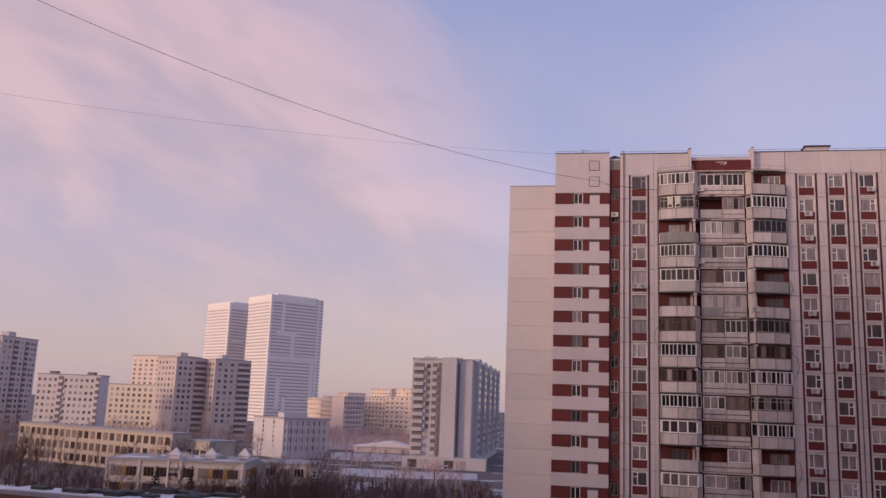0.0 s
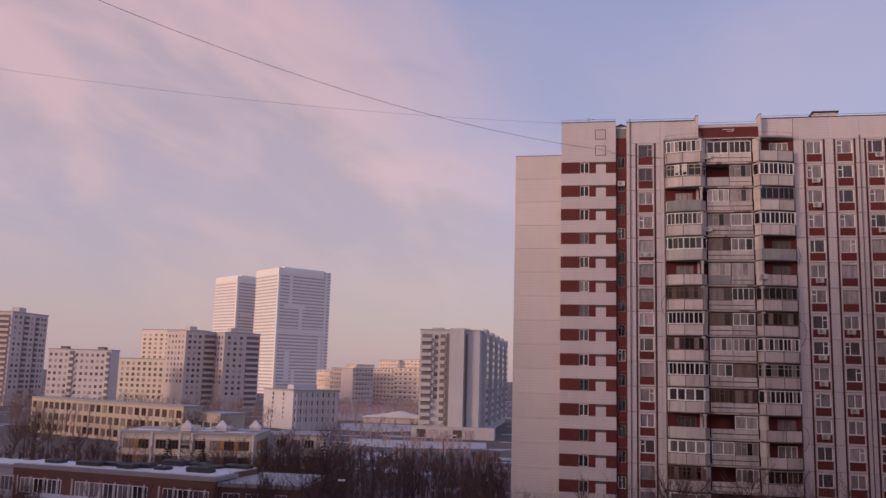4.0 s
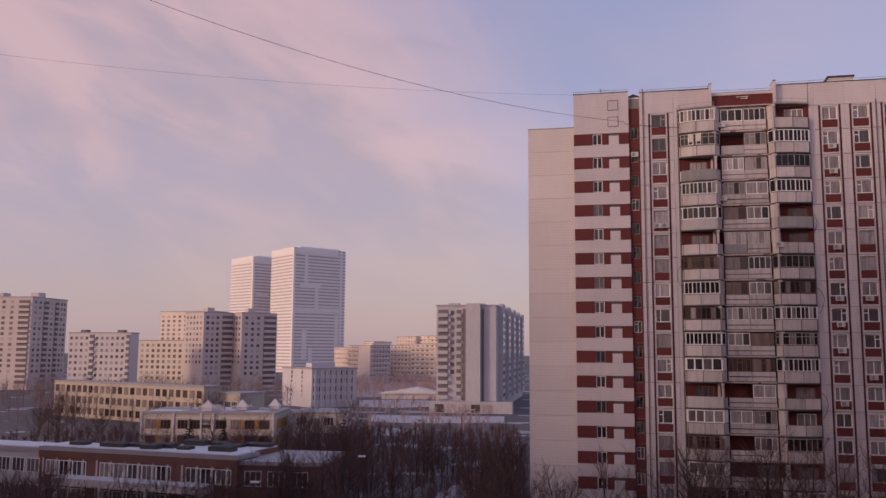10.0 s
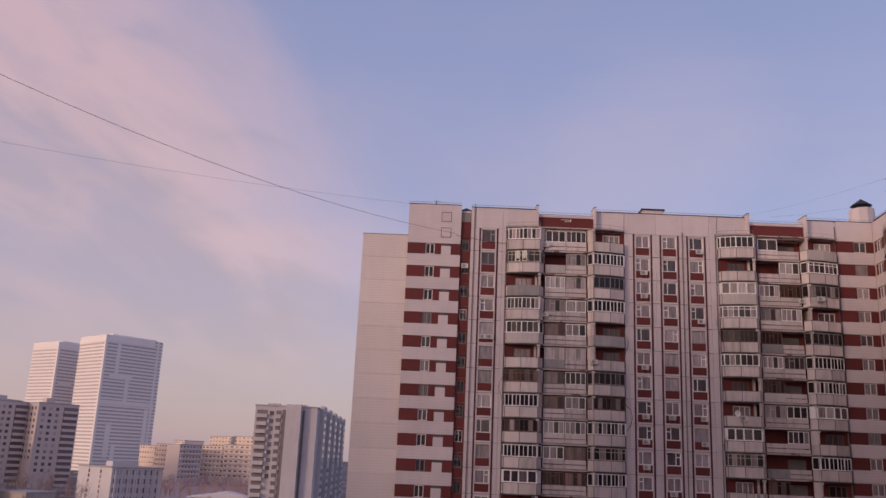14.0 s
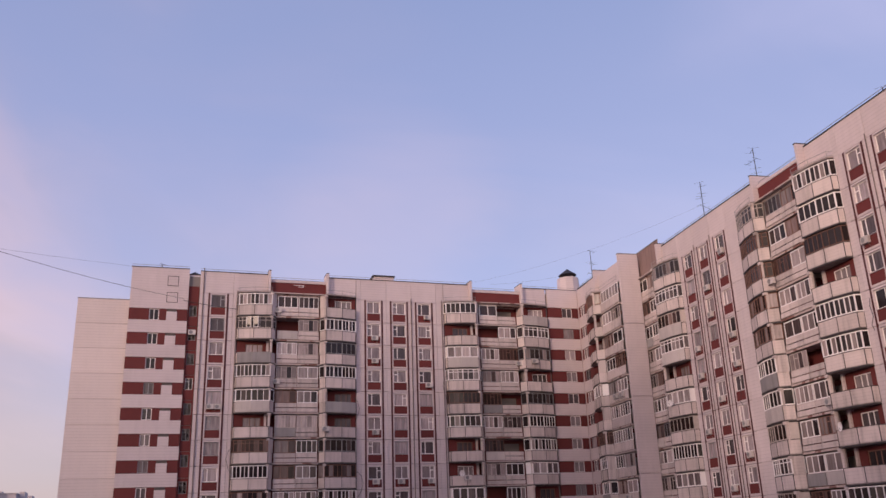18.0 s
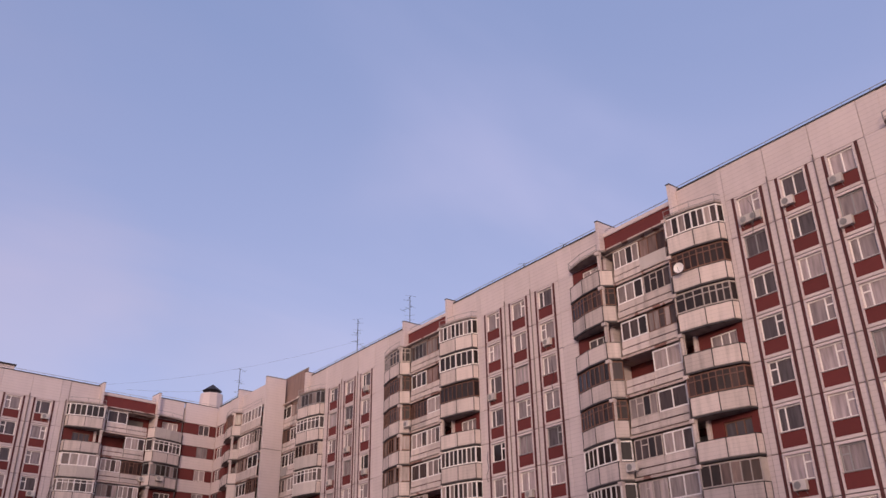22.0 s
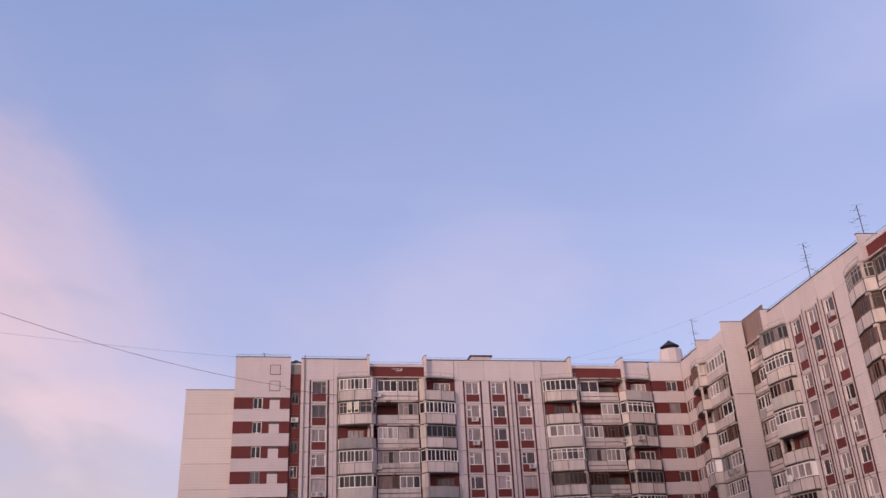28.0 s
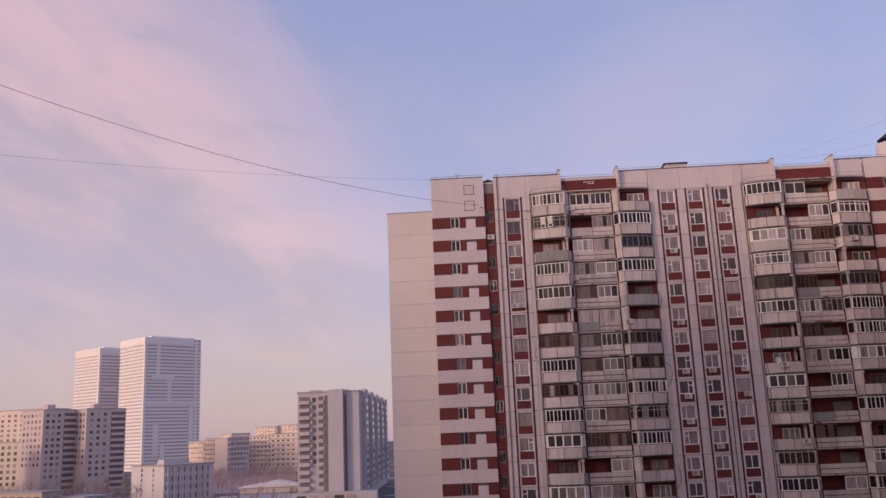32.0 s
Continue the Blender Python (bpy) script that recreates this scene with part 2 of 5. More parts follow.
GROUND = material("trodden_snow_and_litter", (0.12, 0.095, 0.098), 0.9, 0.25, 0.10, bump=0.6, second=(0.40, 0.37, 0.42))
PATHSNOW = material("packed_snow", (0.54, 0.49, 0.52), 0.7, 0.10, 0.4, bump=0.4)
BARK = material("bare_bark", (0.072, 0.043, 0.039), 0.9, 0.3, 3.0, each=0.3)
TWIG = material("bare_twigs", (0.118, 0.062, 0.056), 0.9, 0.3, 3.0, each=0.35)
NEEDLE = material("spruce_needles", (0.018, 0.028, 0.022), 0.9, 0.3, 3.0)
PLASTER = material("rough_painted_plaster", (0.66, 0.55, 0.57), 0.85, 0.09, 5.0, bump=0.12)


# ---- mesh helpers ----
def box(bm, x0, x1, y0, y1, z0, z1):
    v = [bm.verts.new((x, y, z)) for x in (x0, x1) for y in (y0, y1) for z in (z0, z1)]
    for f in ((0, 1, 3, 2), (4, 6, 7, 5), (0, 4, 5, 1), (2, 3, 7, 6), (0, 2, 6, 4), (1, 5, 7, 3)):
        bm.faces.new([v[i] for i in f])


def prism(bm, pts, z0, z1):
    lo = [bm.verts.new((x, y, z0)) for x, y in pts]
    hi = [bm.verts.new((x, y, z1)) for x, y in pts]
    n = len(pts)
    bm.faces.new(lo[::-1])
    bm.faces.new(hi)
    for i in range(n):
        bm.faces.new((lo[i], lo[(i + 1) % n], hi[(i + 1) % n], hi[i]))


def bar(bm, a, b, r0, r1=None, sides=5):
    a, b = Vector(a), Vector(b)
    r1 = r0 if r1 is None else r1
    d = (b - a).normalized()
    u = d.orthogonal().normalized()
    w = d.cross(u)
    ring = []
    for c, r in ((a, r0), (b, r1)):
        ring.append([bm.verts.new(c + (u * math.cos(2 * math.pi * i / sides) + w * math.sin(2 * math.pi * i / sides)) * r) for i in range(sides)])
    for i in range(sides):
        j = (i + 1) % sides
        bm.faces.new((ring[0][i], ring[0][j], ring[1][j], ring[1][i]))
    bm.faces.new(ring[0][::-1])
    bm.faces.new(ring[1])


def slab_between(bm, a, b, z0, z1, thick):
    """An upright plate from plan point a to b."""
    ax, ay = a
    bx, by = b
    d = math.hypot(bx - ax, by - ay)
    nx, ny = -(by - ay) / d * thick, (bx - ax) / d * thick
    prism(bm, [(ax, ay), (bx, by), (bx + nx, by + ny), (ax + nx, ay + ny)], z0, z1)


def tie(bm):
    """Joins the loose pieces of one welded frame where they meet."""
    bm.verts.ensure_lookup_table()
    left, islands = set(bm.verts), []
    while left:
        todo, got = [left.pop()], []
        while todo:
            v = todo.pop()
            got.append(v)
            for e in v.link_edges:
                o = e.other_vert(v)
                if o in left:
                    left.remove(o)
                    todo.append(o)
        islands.append(got)
    islands.sort(key=lambda g: (round(g[0].co.x, 3), round(g[0].co.y, 3), round(g[0].co.z, 3)))
    done, rest = islands[0], islands[1:]
    while rest:
        best = min(((a.co - b.co).length, i, j, n) for n, g in enumerate(rest) for i, a in enumerate(done) for j, b in enumerate(g))
        _, i, j, n = best
        a, b = done[i], rest[n][j]
        bm.faces.new((a, min(a.link_edges, key=lambda e: e.calc_length()).other_vert(a), b))
        done = done + rest.pop(n)


def mesh(name, bm, mat):
    bmesh.ops.recalc_face_normals(bm, faces=bm.faces)
    me = bpy.data.meshes.new(name)
    bm.to_mesh(me)
    bm.free()
    me.materials.append(mat)
    return me


def make(name, fn, mat):
    bm = bmesh.new()
    fn(bm)
    return mesh(name, bm, mat)


def put(name, me, parent=None, at=(0, 0, 0), turn=0.0, label="", scale=None):
    ob = new(name, me)
    ob.parent = parent
    ob.matrix_basis = Matrix.LocRotScale(at, Euler((0, 0, radians(turn))), scale)
    if label:
        ob["label"] = label
    return ob


def part(name, bm, mat, parent, label="", at=(0, 0, 0)):
    return put(name, mesh(name, bm, mat), parent, at, 0.0, label)


def thing(name, at, turn, label, category, group="", kind=""):
    ob = new(name)
    ob.matrix_basis = Matrix.LocRotScale(at, Euler((0, 0, radians(turn))), None)
    return tagged(ob, label, category, group, kind)


rnd = random.Random(7)

# ---- ground ----
GROUND_FAR = 4200.0
bm = bmesh.new()
rings = [0, 20, 60, 120, 200, 320, 500, 900, 1600, GROUND_FAR]
prev = None
for r in rings[1:]:
    ring = [bm.verts.new((r * math.sin(a * math.pi / 24), r * math.cos(a * math.pi / 24), 0)) for a in range(48)]
    if prev is None:
        bm.faces.new(ring[::-1])
    else:
        for i in range(48):
            j = (i + 1) % 48
            bm.faces.new((prev[i], prev[j], ring[j], ring[i]))
    prev = ring
tagged(part("ground", bm, GROUND, None), "snow-covered ground with dead grass and paths", "ground", kind="structure")

# ---- panel-block parts, shared by all sections ----
STOREYS, H = 17, 2.8
TOP = 46.15           # floor level of the top storey
PARAPET_TOP = 51.2


def floor(k):
    return TOP - H * k


def holed(w0, w1, z0, z1, x0, x1, h0, h1, depth=0.32, gap=0.028):
    """A wall panel with an opening through it."""
    def fn(bm):
        box(bm, w0 + gap * 0.3, x0, 0, depth, z0 + gap, z1 - gap)
        box(bm, x1, w1 - gap * 0.3, 0, depth, z0 + gap, z1 - gap)
        box(bm, x0, x1, 0, depth, z0 + gap, h0)
        box(bm, x0, x1, 0, depth, h1, z1 - gap)
    return fn


def sash(w, h, splits, transom=None, t=0.085, d=0.08):
    def fn(bm):
        box(bm, -w / 2, w / 2, 0, d, 0, t)
        box(bm, -w / 2, w / 2, 0, d, h - t, h)
        for x in [-w / 2, *splits, w / 2 - t]:
            box(bm, x, x + t, -0.004, d - 0.004, t, h - t)
        if transom:
            xs = [-w / 2, *splits, w / 2]
            i = transom[0]
            box(bm, xs[i] + t, xs[i + 1], -0.002, d - 0.002, h * transom[1], h * transom[1] + t)
        tie(bm)
    return fn


WIN_W, WIN_H = 1.6, 1.47
FRAMES = []
for mat in (PVC, PVC, PVC, PVC, GREY):
    FRAMES.append([make("window", sash(WIN_W, WIN_H, [-0.30], (0, 0.62)), mat), make("window", sash(WIN_W, WIN_H, [-0.04]), mat), make("window", sash(WIN_W, WIN_H, [0.22], (1, 0.62)), mat), make("window", sash(WIN_W, WIN_H, [-0.32]), mat)])
PANE_ME = make("pane", lambda b: (box(b, -WIN_W / 2 + 0.03, -0.262, 0, 0.02, 0.03, WIN_H - 0.03), box(b, -0.258, WIN_W / 2 - 0.03, 0, 0.02, 0.03, WIN_H - 0.03)), PANE)
SILL_ME = make("sill", lambda b: box(b, -WIN_W / 2 - 0.04, WIN_W / 2 + 0.04, -0.14, 0.06, -0.035, 0.0), GREY)
def bay_panel(w0, w1):
    def fn(bm):
        holed(w0, w1, -0.30, 2.50, -WIN_W / 2, WIN_W / 2, 0.83, 2.30)(bm)
        for x in (-0.93, 0.805):
            box(bm, x, x + 0.125, -0.045, 0.0, -0.12, 2.40)
        box(bm, -0.80, 0.80, -0.045, 0.0, 2.305, 2.40)
        tie(bm)
    return make("wall_panel", fn, PANEL)


BAY_ME = bay_panel(-1.6, 1.6)
SPANDREL_ME = make("spandrel", lambda b: box(b, -WIN_W / 2, WIN_W / 2, -0.012, 0.02, -0.08, 0.78), RED)
STRIP_ME = make("facade_strip", lambda b: box(b, -0.10, 0.10, -0.035, 0.02, floor(STOREYS - 1) - 0.28, TOP + 2.48), STRIPRED)


def window(root, s, z, y=0.10):
    w = put("window", rnd.choice(rnd.choice(FRAMES)), root, (s, y, z))
    put("pane", PANE_ME, w, (0, 0.04, 0))
    put("sill", SILL_ME, w, (0, -0.02, 0.0))
    return w


def window_column(root, s, w0=-1.6, w1=1.6, lines=True):
    """One column of windows with red spandrels between two red upright strips."""
    if (w0, w1) == (-1.6, 1.6):
        bay = BAY_ME
    else:
        bay = bay_panel(w0, w1)
    for k in range(STOREYS):
        f = floor(k)
        put("wall_panel", bay, root, (s, 0, f))
        put("spandrel", SPANDREL_ME, root, (s, 0, f))
        window(root, s, f + 0.83)
    for e in (-1.05, 1.05):
        put("facade_strip", STRIP_ME, root, (s + e, 0, 0))
    bm = bmesh.new()
    box(bm, s + w0 + 0.01, s + w1 - 0.01, 0, 0.32, TOP + 2.51, PARAPET_TOP)
    part("frieze_panel", bm, PANEL, root)


# balcony plan, from the wall out to the fin and back to the loggia
OUTLINE = [(-3.55, 0.0), (-3.40, -0.50), (-1.70, -1.02), (0.28, -1.25), (0.85, -0.42)]


# material, lights of each of the four sides, mullion, corner post, height of a transom, glazed sides, panes
GLAZING = [
    (PVC, (1, 3, 3, 1), 0.065, 0.13, 0, (0, 1, 2, 3), LOGPANE),
    (PVC, (0, 2, 2, 0), 0.08, 0.16, 0, (1, 2), CURTAINED),
    (WOOD, (1, 4, 4, 2), 0.055, 0.075, 2.02, (0, 1, 2, 3), BROWNPANE),
    (GREY, (1, 3, 3, 1), 0.05, 0.09, 0, (0, 1, 2, 3), LOGPANE),
    (PVC, (1, 4, 4, 1), 0.06, 0.11, 0, (0, 1, 2, 3), LOGPANE),
    (OLDWHITE, (1, 4, 3, 2), 0.06, 0.08, 1.98, (0, 1, 2, 3), LOGPANE),
    (PVC, (1, 3, 3, 1), 0.07, 0.13, 2.05, (0, 1, 2, 3), CURTAINED),
    (WOOD, (1, 3, 4, 1), 0.05, 0.07, 0, (0, 1, 2, 3), LOGPANE),
    (OLDWHITE, (0, 3, 3, 0), 0.055, 0.08, 0, (1, 2), BROWNPANE),
]
KINDS = {0: (0, 0, 4, 4, 6, 1, 5), 1: (1, 6, 4), 2: (2, 2, 7, 8), 3: (3, 3, 7, 5)}


def balcony_meshes(flip):
    g = -1 if flip else 1
    pts = [(g * x, y) for x, y in OUTLINE]

    def plates(z0, z1, thick, i, inset=0.02):
        a, b = Vector(pts[i]), Vector(pts[i + 1])
        d = (b - a).normalized() * inset
        a, b = a + d, b - d
        return lambda bm: slab_between(bm, *((a, b) if not flip else (b, a)), z0, z1, thick)

    kit = {"slab": make("balcony", lambda b: prism(b, [*(pts if not flip else pts[::-1]), *([(g * 0.85, 0.3), (g * -3.55, 0.3)] if not flip else [(g * -3.55, 0.3), (g * 0.85, 0.3)])], -0.26, -0.10), SLAB)}
    kit["panels"] = [make("parapet_panel", lambda b, ii=ii: [plates(-0.085, 1.03, 0.07, i)(b) for i in ii], PARAPET) for ii in ((0, 1), (2,), (3,))]

    def rail(bm):
        for i in range(4):
            a, b = pts[i], pts[i + 1]
            bar(bm, (*a, 1.06), (*b, 1.06), 0.03, sides=4)
            bar(bm, (*a, -0.13), (*a, 1.05), 0.035, sides=4)
            bar(bm, (a[0], a[1] - 0.03, -0.22), (b[0], b[1] - 0.03, -0.22), 0.075, sides=4)
        tie(bm)
    kit["rail"] = make("rail", rail, DARK)
    kit["frames"], kit["panes"] = [], []
    for mat, lights, t, post, transom, glazed, pane in GLAZING:
        def frame_fn(bm):
            for i in range(4):
                a, b = Vector(pts[i]), Vector(pts[i + 1])
                n = lights[i]
                for z in (1.10, 2.38 - t * 0.2):
                    slab_between(bm, *((a, b) if not flip else (b, a)), z, z + t * 1.4, 0.07)
                if transom and n > 1:
                    slab_between(bm, *((a, b) if not flip else (b, a)), transom, transom + t, 0.06)
                for j in range(n + (i == 3)):
                    p = a.lerp(b, j / max(1, n))
                    w = post if j == 0 or (i in (1, 2) and j * 2 == n) else t
                    box(bm, p.x - w / 2, p.x + w / 2, p.y - 0.012, p.y + 0.07, 1.10, 2.45)
                if i not in glazed:
                    a2, b2 = a + Vector((0, 0.02)), b + Vector((0, 0.02))
                    slab_between(bm, *((a2, b2) if not flip else (b2, a2)), 1.10, 2.44, 0.05)
        kit["frames"].append(make("glazing_frame", frame_fn, mat))

        def pane_fn(bm):
            for i in glazed:
                a, b = Vector(pts[i]) + Vector((0, 0.03)), Vector(pts[i + 1]) + Vector((0, 0.03))
                n = max(1, lights[i])
                for j in range(n):
                    c, d = a.lerp(b, j / n), a.lerp(b, (j + 1) / n)
                    slab_between(bm, *((c, d) if not flip else (d, c)), 1.12, 2.40, 0.015)
        kit["panes"].append(make("glazing_pane", pane_fn, pane))
    # boards hung over the parapet by its owner
    kit["aprons"] = []
    for mat in (SIDING, GREYBOARD, SIDING):
        def apron_fn(bm):
            for i in (1, 2):
                a, b = Vector(pts[i]) + Vector((0, -0.035)), Vector(pts[i + 1]) + Vector((0, -0.035))
                slab_between(bm, *((a, b) if not flip else (b, a)), -0.10, 1.09, 0.03)
        kit["aprons"].append(make("apron_panel", apron_fn, mat))
    def pier(bm, closed):
        box(bm, g * 0.30 - 0.13, g * 0.30 + 0.13, -1.17, -0.98, 1.0, 2.30)
        box(bm, g * 0.30 - 0.20, g * 0.30 + 0.16, -1.33, -0.98, 2.30, 2.54)
        if closed:
            a, b = Vector(pts[3]) + Vector((g * 0.05, 0.03)), Vector(pts[4]) + Vector((g * 0.05, -0.03))
            slab_between(bm, *((a, b) if not flip else (b, a)), 1.04, 2.53, 0.16)
        tie(bm)
    kit["pier"] = [make("pier", lambda b, c=c: pier(b, c), PARAPET) for c in (False, True)]
    return kit


KIT = {False: balcony_meshes(False), True: balcony_meshes(True)}
BACK_ME = make("wall_panel", holed(-1.75, 1.75, -0.30, 2.50, -0.75, 1.25, 0.1, 2.2), RED)
BACKDOOR_ME = make("balcony_door", sash(2.0, 2.1, [-0.25, 0.35]), PVC)
BACKDOOR2_ME = make("balcony_door", sash(2.0, 2.1, [-0.25, 0.35]), WOOD)
BACKPANE_ME = make("pane", lambda b: box(b, -0.97, 0.97, 0, 0.02, 0.03, 2.07), PANE)


def balcony(root, s, flip, k, style):
    kit = KIT[flip]
    f = floor(k)
    b = put("balcony", kit["slab"], root, (s, 0, f))
    for me in kit["panels"]:
        put("parapet_panel", me, b)
    put("rail", kit["rail"], b)
    if style < 4:
        put("pier", kit["pier"][rnd.random() < 0.18], b)
        i = rnd.choice(KINDS[style])
        put("glazing_frame", kit["frames"][i], b)
        put("glazing_pane", kit["panes"][i], b)
    else:
        put("pier", kit["pier"][rnd.random() < 0.6], b)
    if rnd.random() < 0.05:
        put("apron_panel", rnd.choice(kit["aprons"]), b)
    g = -1 if flip else 1
    put("wall_panel", BACK_ME, root, (s - g * 1.75, 0.0, f))
    d = put("balcony_door", rnd.choice((BACKDOOR_ME, BACKDOOR2_ME)), root, (s - g * 1.75 + 0.25, 0.1, f + 0.1))
    put("pane", BACKPANE_ME, d, (0, 0.03, 0))


LOG_HALF = 3.30
LOG_SLAB = make("loggia", lambda b: box(b, -LOG_HALF, LOG_HALF, -0.44, 1.4, -0.24, -0.06), FLAKED)
LOG_PANEL = [make("parapet_panel", lambda b, x=x: (box(b, x, x + 2.42, -0.40, -0.33, 0.52, 0.99), box(b, x + 0.03, x + 0.09, -0.33, -0.29, 0.0, 0.99), box(b, x + 2.33, x + 2.39, -0.33, -0.29, 0.0, 0.99), box(b, x, x + 2.42, -0.47, -0.33, 0.0, 0.42)), PARAPET) for x in (-2.44, 0.02)]
LOG_BACK = make("back_wall", holed(-LOG_HALF, LOG_HALF, -0.08, 2.54, 0.5, 2.6, 0.1, 2.1, 0.1, 0.0), RED)
LOG_FRAMES, LOG_PANES = [], []
for mat, n, t, transom in ((PVC, 3, 0.09, None), (PVC, 4, 0.07, None), (WOOD, 5, 0.055, (2, 0.68)), (GREY, 4, 0.05, None), (PVC, 2, 0.09, None), (OLDWHITE, 4, 0.06, (1, 0.66)), (WOOD, 3, 0.06, None)):
    w = 2.36
    LOG_FRAMES.append(make("glazing_frame", sash(w, 1.40, [-w / 2 + w * i / n - t / 2 for i in range(1, n)], transom, t, 0.07), mat))
    for pane in ((BROWNPANE, LOGPANE) if mat is WOOD else (LOGPANE, CURTAINED)):
        LOG_PANES.append(make("glazing_pane", lambda b: [box(b, -1.16 + 2.32 * i / n, -1.161 + 2.32 * (i + 1) / n, 0.03, 0.045, 0.03, 1.37) for i in range(n)], pane))
LOG_KINDS = {0: (0, 0, 1, 4), 1: (1, 5), 2: (2, 6), 3: (3, 5), 4: (4,)}
APRON = make("apron_panel", lambda b: box(b, -1.18, 1.18, -0.115, -0.07, 0.02, 0.99), GREYBOARD)
APRON2 = make("apron_panel", lambda b: box(b, -1.18, 1.18, -0.115, -0.07, 0.02, 0.99), SIDING)


def loggia(root, s, k, styles):
    f = floor(k)
    b = put("loggia", LOG_SLAB, root, (s, 0, f))
    for me in LOG_PANEL:
        put("parapet_panel", me, b)
    put("back_wall", LOG_BACK, b, (0, 1.28, 0))
    for e, style in zip((-1.23, 1.23), styles):
        if style < 5:
            i = rnd.choice(LOG_KINDS[style])
            put("glazing_frame", LOG_FRAMES[i], b, (e, -0.36, 1.02))
            put("glazing_pane", LOG_PANES[2 * i + (rnd.random() < 0.22)], b, (e, -0.36, 1.02))
        if rnd.random() < 0.13:
            put("apron_panel", rnd.choice((APRON, APRON2)), b, (e, -0.40, 0))


def fins(root, c, frieze=None):
    """The two upright walls beside a loggia, the red frieze between them and the roof canopies."""
    for g in (-1, 1):
        bm = bmesh.new()
        box(bm, c + g * 3.45 - 0.13, c + g * 3.45 + 0.13, -0.20, 1.4, 0, TOP + 2.5)
        box(bm, c + g * 3.45 - 0.13, c + g * 3.45 + 0.13, -0.65, 1.4, TOP + 2.5, 51.55)
        part("fin", bm, PANEL, root)
        bm = bmesh.new()
        box(bm, c + g * 3.45 - 0.16, c + g * 3.45 + 0.16, -0.7, 1.4, 51.55, 51.62)
        part("fin_cap", bm, DARK, root)
        pts = [(c + g * (3.45 - x), y) for x, y in OUTLINE]
        bm = bmesh.new()
        prism(bm, [*pts, (pts[-1][0], 0.2), (pts[0][0], 0.2)], TOP + 2.56, TOP + 2.70)
        part("canopy", bm, SLAB, root)
        bm = bmesh.new()
        for i in range(3):
            for z in (0.12, 0.5):
                bar(bm, (*pts[i], TOP + 2.66 + z), (*pts[i + 1], TOP + 2.66 + z), 0.022, sides=4)
            bar(bm, (*pts[i + 1], TOP + 2.66), (*pts[i + 1], TOP + 3.2), 0.022, sides=4)
        part("canopy_rail", bm, GREY, root)
        bm = bmesh.new()
        x0, x1 = sorted((c + g * 3.6, c + g * 7.0))
        box(bm, x0, x1, 0.02, 0.32, TOP + 2.51, PARAPET_TOP - 0.02)
        part("frieze_panel", bm, PANEL, root)
    bm = bmesh.new()
    box(bm, c - 3.31, c + 3.31, -0.18, 1.4, TOP + 4.13, TOP + 4.45)
    part("roof_edge", bm, PANEL, root)
    bm = bmesh.new()
    box(bm, c - 3.31, c + 3.31, -0.1, 1.4, TOP + 2.745, TOP + 4.125)
    part("loggia_frieze", bm, frieze or RED, root, "" if frieze else "dark red painted panel, flaking")
    if frieze:
        # sheet before the frieze, with the shade there put into its brown
        bm = bmesh.new()
        box(bm, c - 3.31, c + 3.31, -0.24, -0.19, TOP + 2.75, 52.15)
        part("stair_head", bm, frieze, root, "parapet wall, browned to carry its shade")
        bm = bmesh.new()
        box(bm, c - 3.31, c + 3.31, -0.3, -0.13, 52.152, 52.24)
        part("coping", bm, GREY, root)
    bm = bmesh.new()
    box(bm, c - 3.31, c + 3.31, -0.35, 1.4, TOP + 2.46, TOP + 2.74)
    box(bm, c - 3.31, c + 3.31, -0.80, -0.35, TOP + 2.62, TOP + 2.74)
    part("loggia_lintel", bm, FLAKED, root, "flaking white lintel")


def coping(root, s0, s1, z=PARAPET_TOP, y0=-0.05, y1=0.45):
    bm = bmesh.new()
    box(bm, s0, s1, y0, y1, z, z + 0.09)
    part("coping", bm, DARK, root)
    bm = bmesh.new()
    n = max(2, round((s1 - s0) / 1.8))
    for i in range(n + 1):
        x = s0 + 0.05 + (s1 - s0 - 0.1) * i / n
        bar(bm, (x, 0.06, z + 0.05), (x, 0.06, z + 0.34), 0.018, sides=4)
    bar(bm, (s0 + 0.05, 0.06, z + 0.33), (s1 - 0.05, 0.06, z + 0.33), 0.026, sides=4)
    tie(bm)
    part("roof_rail", bm, GREY, root)


def plain_column(root, s0, s1, mat=PANEL, z_top=PARAPET_TOP, y=0.0, z_low=None):
    me = make("wall_panel", lambda b: box(b, s0 + 0.012, s1 - 0.012, y, y + 0.32, -0.288, 2.488), mat)
    for k in range(STOREYS):
        if floor(k) + 2.5 <= z_top + 0.01:
            put("wall_panel", me, root, (0, 0, floor(k)))
    bm = bmesh.new()
    full = [floor(k) + 2.5 for k in range(STOREYS) if floor(k) + 2.5 <= z_top + 0.01]
    box(bm, s0 + 0.012, s1 - 0.012, y, y + 0.32, max(full), z_top)
    part("frieze_panel", bm, mat, root)


